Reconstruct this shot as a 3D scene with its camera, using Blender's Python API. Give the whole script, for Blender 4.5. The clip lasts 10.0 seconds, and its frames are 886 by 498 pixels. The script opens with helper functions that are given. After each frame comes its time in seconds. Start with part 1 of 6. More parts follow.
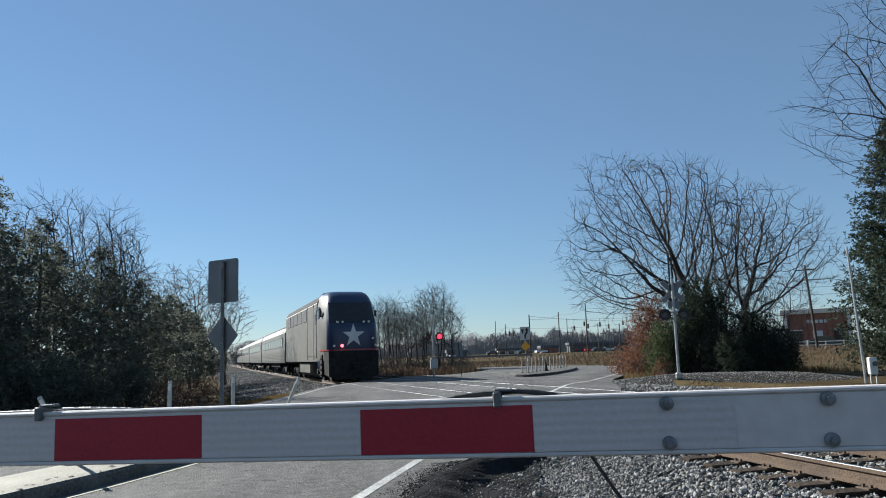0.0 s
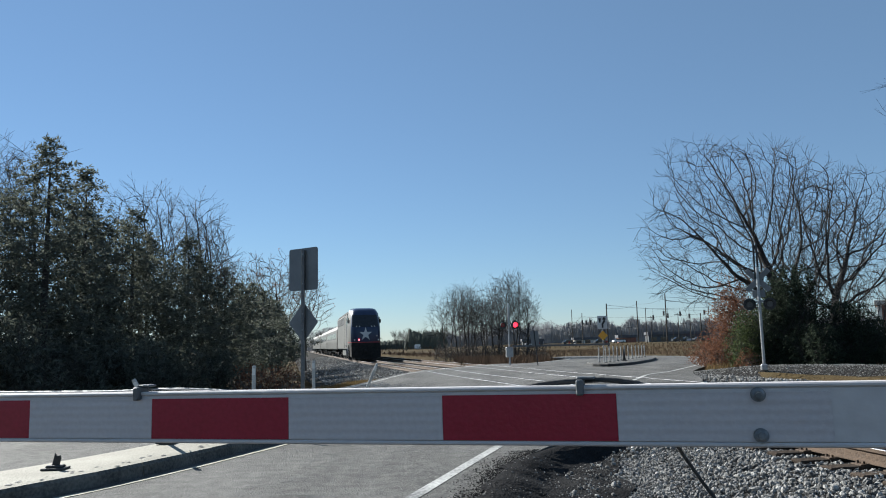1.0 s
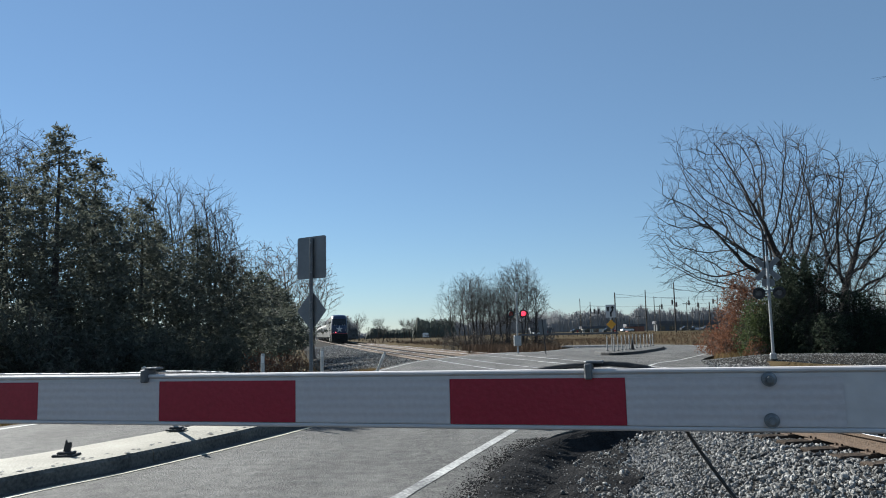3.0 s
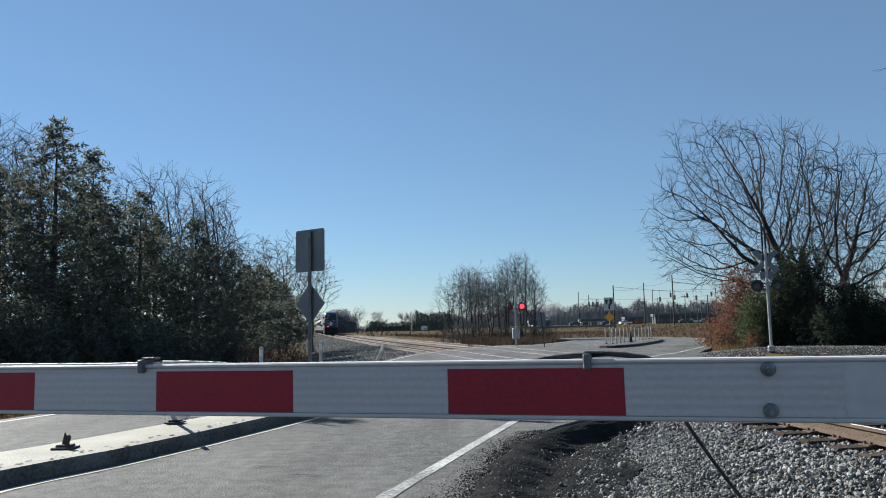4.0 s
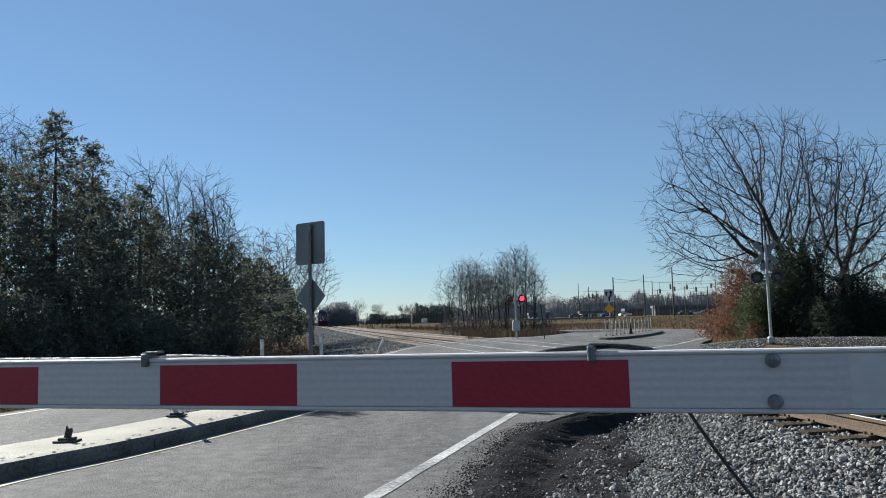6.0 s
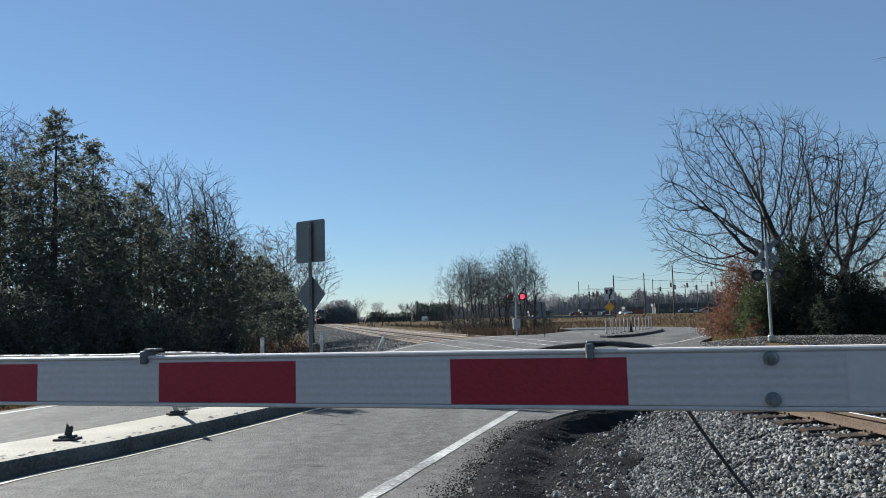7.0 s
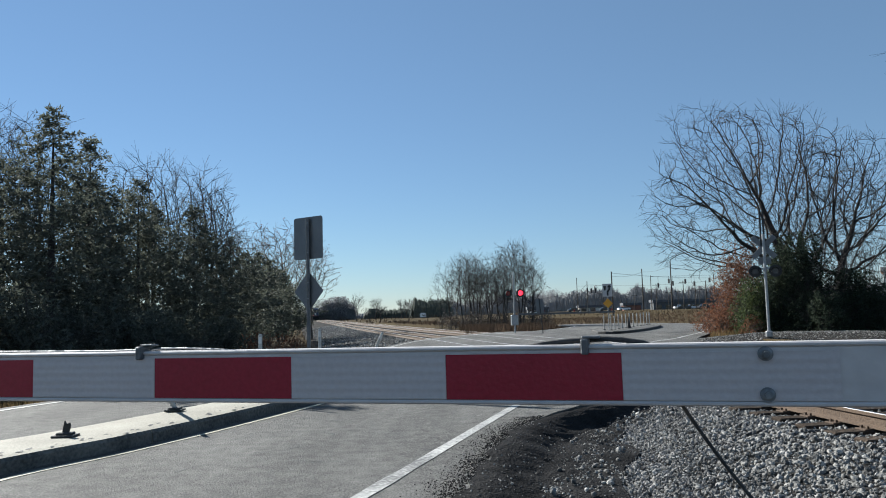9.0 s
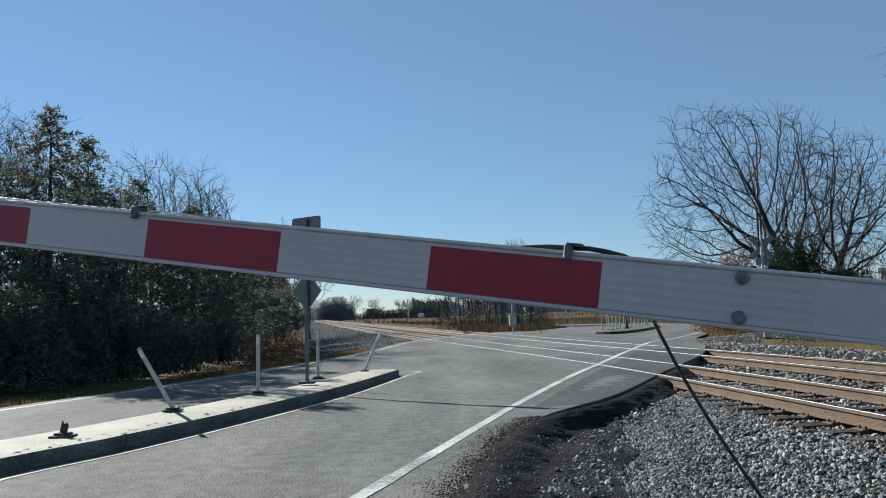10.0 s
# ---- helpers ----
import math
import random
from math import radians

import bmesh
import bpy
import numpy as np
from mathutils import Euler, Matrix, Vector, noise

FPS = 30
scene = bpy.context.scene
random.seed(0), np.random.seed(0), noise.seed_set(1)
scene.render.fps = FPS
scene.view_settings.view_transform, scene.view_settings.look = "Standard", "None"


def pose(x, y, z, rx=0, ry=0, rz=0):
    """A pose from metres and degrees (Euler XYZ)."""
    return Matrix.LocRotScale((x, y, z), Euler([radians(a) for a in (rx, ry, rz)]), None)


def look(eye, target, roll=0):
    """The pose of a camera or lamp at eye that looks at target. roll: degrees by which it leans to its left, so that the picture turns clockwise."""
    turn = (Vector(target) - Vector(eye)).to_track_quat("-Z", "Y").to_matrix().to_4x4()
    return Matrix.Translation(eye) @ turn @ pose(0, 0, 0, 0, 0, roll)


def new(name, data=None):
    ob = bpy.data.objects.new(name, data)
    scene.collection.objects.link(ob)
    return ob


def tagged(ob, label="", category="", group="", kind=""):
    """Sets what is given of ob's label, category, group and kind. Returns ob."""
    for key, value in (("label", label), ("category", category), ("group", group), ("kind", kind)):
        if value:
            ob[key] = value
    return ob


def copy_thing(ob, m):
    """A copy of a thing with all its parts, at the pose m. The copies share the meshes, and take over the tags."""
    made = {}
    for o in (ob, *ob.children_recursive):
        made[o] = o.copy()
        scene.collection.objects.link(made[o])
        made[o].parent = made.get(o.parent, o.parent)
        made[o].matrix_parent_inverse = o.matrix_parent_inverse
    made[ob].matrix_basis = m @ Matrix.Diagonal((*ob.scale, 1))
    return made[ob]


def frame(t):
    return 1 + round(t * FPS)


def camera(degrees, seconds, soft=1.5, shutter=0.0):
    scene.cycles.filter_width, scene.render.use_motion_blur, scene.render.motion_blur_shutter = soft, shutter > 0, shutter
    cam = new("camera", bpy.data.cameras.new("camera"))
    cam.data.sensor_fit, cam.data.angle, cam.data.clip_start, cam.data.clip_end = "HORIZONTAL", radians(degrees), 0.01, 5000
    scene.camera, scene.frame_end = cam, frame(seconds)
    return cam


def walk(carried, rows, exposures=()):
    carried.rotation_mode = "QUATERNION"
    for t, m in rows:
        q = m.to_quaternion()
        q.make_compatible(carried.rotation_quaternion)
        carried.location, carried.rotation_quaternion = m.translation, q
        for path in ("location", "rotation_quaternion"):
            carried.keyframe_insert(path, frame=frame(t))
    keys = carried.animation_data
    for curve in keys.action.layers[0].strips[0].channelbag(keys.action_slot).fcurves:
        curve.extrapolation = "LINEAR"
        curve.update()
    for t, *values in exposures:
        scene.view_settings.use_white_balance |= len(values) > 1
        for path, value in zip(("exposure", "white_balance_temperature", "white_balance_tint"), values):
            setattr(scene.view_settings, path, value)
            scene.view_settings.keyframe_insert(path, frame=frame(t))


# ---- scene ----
# camera and its way
cam = camera(61.0, 10.0, soft=1.0)
PATH = [
    (0.0, pose(0.0130, -0.035, 1.412, 98.01, 1.84, -6.10)),
    (0.5, pose(0.0030, -0.033, 1.412, 97.56, 1.32, -1.84)),
    (1.0, pose(-0.0015, -0.030, 1.411, 97.28, 1.26, -0.41)),
    (1.5, pose(0.0010, -0.026, 1.410, 97.02, 1.24, 0.08)),
    (2.0, pose(-0.0005, -0.022, 1.408, 96.86, 1.21, 0.18)),
    (2.5, pose(-0.0010, -0.018, 1.406, 96.68, 1.18, 0.22)),
    (4.0, pose(-0.0005, -0.003, 1.401, 95.91, 1.24, 0.10)),
    (4.5, pose(0.0006, 0, 1.40, 95.68, 1.32, 0.06)),
    (5.0, pose(-0.0052, 0, 1.40, 95.51, 1.35, 0.06)),
    (5.5, pose(-0.0099, 0, 1.40, 95.41, 1.41, 0.07)),
    (7.0, pose(-0.0051, 0, 1.40, 95.19, 1.41, 0.13)),
    (7.5, pose(-0.0028, 0, 1.40, 95.11, 1.44, 0.11)),
    (8.0, pose(-0.0008, 0, 1.40, 95.05, 1.47, 0.09)),
    (8.5, pose(0.0029, 0, 1.40, 94.99, 1.50, 0.06)),
    (9.0, pose(0.0015, 0, 1.40, 94.92, 1.50, -0.00)),
    (9.5, pose(0, 0, 1.40, 94.90, 1.47, -0.06)),
    (10.0, pose(0, 0, 1.40, 94.93, 1.48, -0.15)),
]
walk(cam, PATH, exposures=((0, 1.16, 6150, 7), (10, 1.16, 6150, 7)))

# ---- light ----
SUN_EL, SUN_LEFT = radians(30.5), radians(46.8)          # low winter sun, ahead and to the left
to_sun = Vector((-math.sin(SUN_LEFT) * math.cos(SUN_EL), math.cos(SUN_LEFT) * math.cos(SUN_EL), math.sin(SUN_EL)))
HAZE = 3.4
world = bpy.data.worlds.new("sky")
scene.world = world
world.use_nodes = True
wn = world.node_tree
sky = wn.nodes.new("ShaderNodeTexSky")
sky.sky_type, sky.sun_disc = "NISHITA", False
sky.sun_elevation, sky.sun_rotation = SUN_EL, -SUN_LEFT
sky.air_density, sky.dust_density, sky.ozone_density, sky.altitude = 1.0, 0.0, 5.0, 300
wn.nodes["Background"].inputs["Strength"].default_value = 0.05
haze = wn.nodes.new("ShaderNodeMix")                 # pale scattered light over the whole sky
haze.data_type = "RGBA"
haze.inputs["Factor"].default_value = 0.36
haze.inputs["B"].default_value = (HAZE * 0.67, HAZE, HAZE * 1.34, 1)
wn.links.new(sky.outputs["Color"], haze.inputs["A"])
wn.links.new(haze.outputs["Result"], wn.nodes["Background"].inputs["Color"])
sun = new("sun", bpy.data.lights.new("sun", "SUN"))
sun.data.energy, sun.data.angle, sun.data.color = 5.0, radians(0.5), (1.0, 0.95, 0.87)
sun.matrix_world = look(to_sun * 50, (0, 0, 0))

# ---- materials ----


def mat(name, a, b, rough=0.8, scale=4.0, bump=0.15, metal=0.0, fine=60.0, dist=0.02, random_tint=0.0, spec=0.5, island=0.0):
    """Two colours mixed by coarse and fine noise, with relief."""
    m = bpy.data.materials.new(name)
    m.use_nodes = True
    n, l = m.node_tree.nodes, m.node_tree.links
    p = n["Principled BSDF"]
    co = n.new("ShaderNodeTexCoord")
    n1, n2 = n.new("ShaderNodeTexNoise"), n.new("ShaderNodeTexNoise")
    n1.inputs["Scale"].default_value, n1.inputs["Detail"].default_value = scale, 4
    n2.inputs["Scale"].default_value, n2.inputs["Detail"].default_value = fine, 3
    for q in (n1, n2):
        l.new(co.outputs["Object"], q.inputs["Vector"])
    add = n.new("ShaderNodeMath")
    add.operation = "ADD"
    l.new(n1.outputs["Fac"], add.inputs[0])
    l.new(n2.outputs["Fac"], add.inputs[1])
    ramp = n.new("ShaderNodeMapRange")
    ramp.inputs["From Min"].default_value, ramp.inputs["From Max"].default_value = 0.72, 1.28
    l.new(add.outputs[0], ramp.inputs["Value"])
    mix = n.new("ShaderNodeMix")
    mix.data_type = "RGBA"
    mix.inputs["A"].default_value, mix.inputs["B"].default_value = (*a, 1), (*b, 1)
    l.new(ramp.outputs["Result"], mix.inputs["Factor"])
    colour = mix.outputs["Result"]
    if random_tint or island:
        src = n.new("ShaderNodeObjectInfo") if random_tint else n.new("ShaderNodeNewGeometry")
        out = src.outputs["Random"] if random_tint else src.outputs["Random Per Island"]
        amount = random_tint or island
        mr = n.new("ShaderNodeMapRange")
        mr.inputs["To Min"].default_value, mr.inputs["To Max"].default_value = 1 - amount, 1 + amount
        l.new(out, mr.inputs["Value"])
        hsv = n.new("ShaderNodeHueSaturation")
        l.new(colour, hsv.inputs["Color"])
        l.new(mr.outputs["Result"], hsv.inputs["Value"])
        colour = hsv.outputs["Color"]
    l.new(colour, p.inputs["Base Color"])
    p.inputs["Roughness"].default_value, p.inputs["Metallic"].default_value = rough, metal
    p.inputs["Specular IOR Level"].default_value = spec
    if bump:
        bp = n.new("ShaderNodeBump")
        bp.inputs["Strength"].default_value, bp.inputs["Distance"].default_value = min(1, bump * 3), dist
        l.new(n2.outputs["Fac"], bp.inputs["Height"])
        l.new(bp.outputs["Normal"], p.inputs["Normal"])
    return m


def glow(name, colour, strength):
    m = bpy.data.materials.new(name)
    m.use_nodes = True
    p = m.node_tree.nodes["Principled BSDF"]
    p.inputs["Base Color"].default_value = (*colour, 1)
    p.inputs["Emission Color"].default_value = (*colour, 1)
    p.inputs["Emission Strength"].default_value = strength
    return m




def asphalt(name, dark, light, patch):
    """Grey aggregate: speckle, mid-size mottling and broad worn bands along the lane."""
    m = bpy.data.materials.new(name)
    m.use_nodes = True
    n, l = m.node_tree.nodes, m.node_tree.links
    p = n["Principled BSDF"]
    co, turn = n.new("ShaderNodeTexCoord"), n.new("ShaderNodeMapping")
    turn.inputs["Rotation"].default_value = (0, 0, radians(-18))
    turn.inputs["Scale"].default_value = (1.0, 0.3, 1.0)
    l.new(co.outputs["Object"], turn.inputs["Vector"])
    total = None
    for scale, detail, weight, src in ((0.8, 4, patch, turn.outputs["Vector"]), (6, 4, 0.45, co.outputs["Object"]), (48, 2, 0.85, co.outputs["Object"]), (130, 1, 0.7, co.outputs["Object"])):
        t = n.new("ShaderNodeTexNoise")
        t.inputs["Scale"].default_value, t.inputs["Detail"].default_value = scale, detail
        l.new(src, t.inputs["Vector"])
        k = n.new("ShaderNodeMath")
        k.operation = "MULTIPLY_ADD"
        k.inputs[1].default_value = weight
        l.new(t.outputs["Fac"], k.inputs[0])
        if total:
            l.new(total, k.inputs[2])
        else:
            k.inputs[2].default_value = 0.0
        total = k.outputs[0]
        fine = t
    w = (patch + 0.45 + 0.85 + 0.7) / 2
    ramp = n.new("ShaderNodeMapRange")
    ramp.inputs["From Min"].default_value, ramp.inputs["From Max"].default_value = w - 0.24, w + 0.24
    l.new(total, ramp.inputs["Value"])
    mix = n.new("ShaderNodeMix")
    mix.data_type = "RGBA"
    mix.inputs["A"].default_value, mix.inputs["B"].default_value = (*dark, 1), (*light, 1)
    l.new(ramp.outputs["Result"], mix.inputs["Factor"])
    l.new(mix.outputs["Result"], p.inputs["Base Color"])
    p.inputs["Roughness"].default_value, p.inputs["Specular IOR Level"].default_value = 0.8, 0.25
    b = n.new("ShaderNodeBump")
    b.inputs["Strength"].default_value, b.inputs["Distance"].default_value = 0.9, 0.012
    l.new(ramp.outputs["Result"], b.inputs["Height"])
    l.new(b.outputs["Normal"], p.inputs["Normal"])
    return m


ASPHALT = asphalt("asphalt", (0.036, 0.035, 0.033), (0.178, 0.172, 0.160), 0.6)
ASPHALT_NEW = asphalt("asphalt_patch", (0.026, 0.025, 0.024), (0.088, 0.085, 0.08), 0.35)
TAR = mat("tar", (0.02, 0.02, 0.02), (0.05, 0.05, 0.05), 0.6, 3)
LINE = mat("road_paint", (0.1, 0.1, 0.098), (0.5, 0.495, 0.47), 0.7, 1.2, 0.15, fine=28)
LINE_YELLOW = mat("pale_yellow_paint", (0.285, 0.26, 0.18), (0.48, 0.445, 0.34), 0.7, 2.2, 0.15, fine=45)
CONCRETE = mat("kerb_concrete", (0.215, 0.198, 0.160), (0.345, 0.322, 0.265), 0.85, 1.4, 0.2, fine=40)
# darker concrete tone carries the shade of the kerb's lane side
KERB_SHADED = mat("shaded_kerb_concrete", (0.045, 0.044, 0.041), (0.15, 0.143, 0.128), 0.85, 1.8, 0.25, fine=30)
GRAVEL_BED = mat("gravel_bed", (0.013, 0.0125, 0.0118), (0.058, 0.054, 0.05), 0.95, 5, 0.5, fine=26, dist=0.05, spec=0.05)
DIRT = mat("black_grit", (0.008, 0.008, 0.0085), (0.034, 0.033, 0.033), 0.95, 2.4, 0.5, fine=40, dist=0.04, spec=0.05)
STONE = mat("ballast_stone", (0.078, 0.076, 0.072), (0.25, 0.242, 0.226), 0.8, 3, 0.2, fine=50, island=0.8)
RUST = mat("rail_rust", (0.046, 0.027, 0.016), (0.105, 0.066, 0.038), 0.8, 3, 0.2, fine=40)
RAIL_TOP = mat("polished_rail", (0.242, 0.242, 0.2464), (0.33, 0.33, 0.3344), 0.35, 5, 0.02, 1.0)
TIE = mat("tie_wood", (0.024, 0.018, 0.014), (0.068, 0.052, 0.040), 0.9, 3, 0.4, fine=30, random_tint=0.3, spec=0.1)
GRASS_DRY = mat("dry_ground", (0.042, 0.02887, 0.01444), (0.08663, 0.06562, 0.03413), 0.95, 0.25, 0.4, fine=9, dist=0.08, spec=0.05)
STRAW = mat("straw_blades", (0.093, 0.062, 0.0279), (0.1612, 0.1178, 0.0589), 0.9, 1, 0.0, island=0.35, spec=0.1)
RUSSET = mat("russet_leaves", (0.11, 0.052, 0.03), (0.21, 0.1, 0.06), 0.85, 1, 0.0, island=0.4)
CEDAR = mat("cedar_needles", (0.058, 0.066, 0.052), (0.112, 0.12, 0.094), 0.75, 1.2, 0.0, island=0.45)
SHRUB = mat("shrub_leaves", (0.030, 0.048, 0.020), (0.085, 0.105, 0.04), 0.8, 1.2, 0.0, island=0.45)
EVERGREEN = mat("dark_evergreen_leaves", (0.026, 0.036, 0.026), (0.06, 0.075, 0.05), 0.8, 1.2, 0.0, island=0.45, spec=0.1)
BARK = mat("grey_bark", (0.022, 0.019, 0.0175), (0.052, 0.045, 0.040), 0.9, 3, 0.4, fine=25)
BARK_PALE = mat("pale_bark", (0.096, 0.08, 0.068), (0.192, 0.164, 0.14), 0.9, 3, 0.3, fine=25)
BARK_MID = mat("brown_grey_bark", (0.06, 0.05, 0.043), (0.125, 0.107, 0.092), 0.9, 3, 0.3, fine=25)
# pale grey base colour stands in for distance haze over the woods
HAZED_WOODS = mat("far_woods", (0.20, 0.205, 0.215), (0.29, 0.29, 0.295), 0.95, 0.25, 0.0, fine=1.5, island=0.1)
PINES = mat("far_pines", (0.07, 0.08, 0.07), (0.12, 0.13, 0.11), 0.95, 0.25, 0.0, fine=1.5, island=0.15)
WHITE_ARM = mat("white_arm_paint", (0.49, 0.455, 0.445), (0.60, 0.565, 0.55), 0.45, 1.2, 0.03, fine=20)
SHEET_WHITE = mat("white_sheeting", (0.50, 0.455, 0.455), (0.57, 0.525, 0.52), 0.35, 2, 0.06, fine=90, dist=0.004)
SHEET_RED = mat("red_sheeting", (0.25, 0.003, 0.022), (0.33, 0.008, 0.034), 0.35, 2, 0.05, fine=90, dist=0.004)


def ribbed(m, pitch, depth):
    """Fine level ridges pressed into a sheet."""
    n, l = m.node_tree.nodes, m.node_tree.links
    co, wave, b = n.new("ShaderNodeTexCoord"), n.new("ShaderNodeTexWave"), n.new("ShaderNodeBump")
    wave.bands_direction = "Z"
    wave.inputs["Scale"].default_value, wave.inputs["Distortion"].default_value = 0.314 / pitch, 0.15
    b.inputs["Strength"].default_value, b.inputs["Distance"].default_value = 0.4, depth
    l.new(co.outputs["Object"], wave.inputs["Vector"])
    l.new(wave.outputs["Fac"], b.inputs["Height"])
    p = n["Principled BSDF"]
    l.new(p.inputs["Normal"].links[0].from_socket, b.inputs["Normal"])
    l.new(b.outputs["Normal"], p.inputs["Normal"])


ribbed(SHEET_WHITE, 0.0205, 0.0012)
BOLT = mat("dull_zinc_bolt", (0.14, 0.15, 0.155), (0.26, 0.27, 0.28), 0.6, 30, 0.05, 0.3)
GALV = mat("galvanised_steel", (0.266, 0.273, 0.28), (0.406, 0.413, 0.42), 0.45, 6, 0.05, 0.75, fine=40)
# steel with the darkness of its backlit side put into the colour
SHADED_STEEL = mat("shaded_dark_steel", (0.10, 0.105, 0.11), (0.17, 0.175, 0.18), 0.6, 6, 0.1, 0.5, fine=40)
ALUM = mat("sign_back_aluminium", (0.153, 0.1581, 0.1632), (0.2142, 0.2193, 0.2244), 0.55, 3, 0.03, 0.6)
BLACK = mat("black_paint", (0.012, 0.012, 0.013), (0.03, 0.03, 0.032), 0.5, 5, 0.05)
RUBBER = mat("black_rubber", (0.012, 0.012, 0.012), (0.035, 0.035, 0.035), 0.7, 8, 0.1)
POST_WHITE = mat("weathered_white_plastic", (0.279, 0.279, 0.2728), (0.434, 0.434, 0.4216), 0.5, 6, 0.05)
SIGN_WHITE = mat("sign_white", (0.525, 0.5325, 0.525), (0.6, 0.6, 0.5925), 0.4, 3, 0.0)
SIGN_YELLOW = mat("sign_yellow", (0.70, 0.33, 0.02), (0.80, 0.42, 0.04), 0.4, 3, 0.0)
POLE_WOOD = mat("utility_pole_wood", (0.03, 0.0225, 0.0165), (0.06, 0.0465, 0.036), 0.9, 2, 0.2)
NAVY = mat("navy_paint", (0.010, 0.022, 0.060), (0.020, 0.036, 0.085), 0.3, 1, 0.02)
TRAIN_SILVER = mat("silver_train_side", (0.092, 0.086, 0.077), (0.152, 0.142, 0.126), 0.5, 1.2, 0.03, 0.3)
TRAIN_GREY = mat("grey_train_roof", (0.075, 0.08, 0.085), (0.125, 0.13, 0.135), 0.85, 1.2, 0.03, 0.0, spec=0.15)
UNDER = mat("dark_undercarriage", (0.010, 0.010, 0.010), (0.036, 0.034, 0.032), 0.8, 4, 0.2, spec=0.15)
STRIPE_RED = mat("red_stripe", (0.30, 0.025, 0.02), (0.36, 0.04, 0.03), 0.4, 3, 0.0)
GLASS_DARK = mat("dark_window_glass", (0.010, 0.012, 0.015), (0.02, 0.022, 0.026), 0.08, 3, 0.0)
BRICK = mat("red_brick", (0.20, 0.085, 0.06), (0.30, 0.14, 0.10), 0.85, 2, 0.2, fine=14)
STUCCO = mat("pale_stucco", (0.55, 0.50, 0.43), (0.70, 0.65, 0.57), 0.85, 1, 0.1)
ROOF_DARK = mat("dark_roof", (0.06, 0.065, 0.075), (0.11, 0.115, 0.125), 0.8, 1, 0.1)
CAR_WHITE = mat("white_car_paint", (0.72, 0.72, 0.72), (0.8, 0.8, 0.8), 0.25, 1, 0.0)
CAR_RED = mat("red_car_paint", (0.45, 0.02, 0.02), (0.52, 0.03, 0.03), 0.25, 1, 0.0)
CAR_DARK = mat("dark_car_paint", (0.03, 0.032, 0.036), (0.05, 0.052, 0.056), 0.25, 1, 0.0)


def leafy(m, share):
    """Thin leaves let part of the light through."""
    n, l = m.node_tree.nodes, m.node_tree.links
    p, out = n["Principled BSDF"], n["Material Output"]
    tr, mx = n.new("ShaderNodeBsdfTranslucent"), n.new("ShaderNodeMixShader")
    l.new(p.inputs["Base Color"].links[0].from_socket, tr.inputs["Color"])
    mx.inputs["Fac"].default_value = share
    l.new(p.outputs["BSDF"], mx.inputs[1])
    l.new(tr.outputs["BSDF"], mx.inputs[2])
    l.new(mx.outputs["Shader"], out.inputs["Surface"])


# the leafless far woods get it too, which lifts their haze-pale tone
for leaf_mat in (CEDAR, EVERGREEN, SHRUB, RUSSET, STRAW, HAZED_WOODS, PINES):
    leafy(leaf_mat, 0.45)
BRUSH = mat("brown_brush", (0.095, 0.062, 0.042), (0.18, 0.122, 0.08), 0.9, 0.6, 0.0, island=0.35, spec=0.05)
LENS_RED = mat("unlit_red_lens", (0.16, 0.006, 0.008), (0.22, 0.01, 0.012), 0.2, 4, 0.0)
LENS_DARK = mat("unlit_dark_lens", (0.05, 0.05, 0.055), (0.12, 0.12, 0.13), 0.25, 4, 0.0)
LIT_RED = glow("lit_red_lens", (1.0, 0.02, 0.04), 2.2)
MARKER_RED = glow("lit_marker", (1.0, 0.10, 0.12), 2.5)
HEADLIGHT = mat("headlight_glass", (0.5, 0.5, 0.48), (0.7, 0.7, 0.68), 0.15, 5, 0.0)
ORANGE = mat("orange_cone", (0.65, 0.12, 0.02), (0.75, 0.17, 0.03), 0.5, 3, 0.0)

# ---- mesh helpers ----


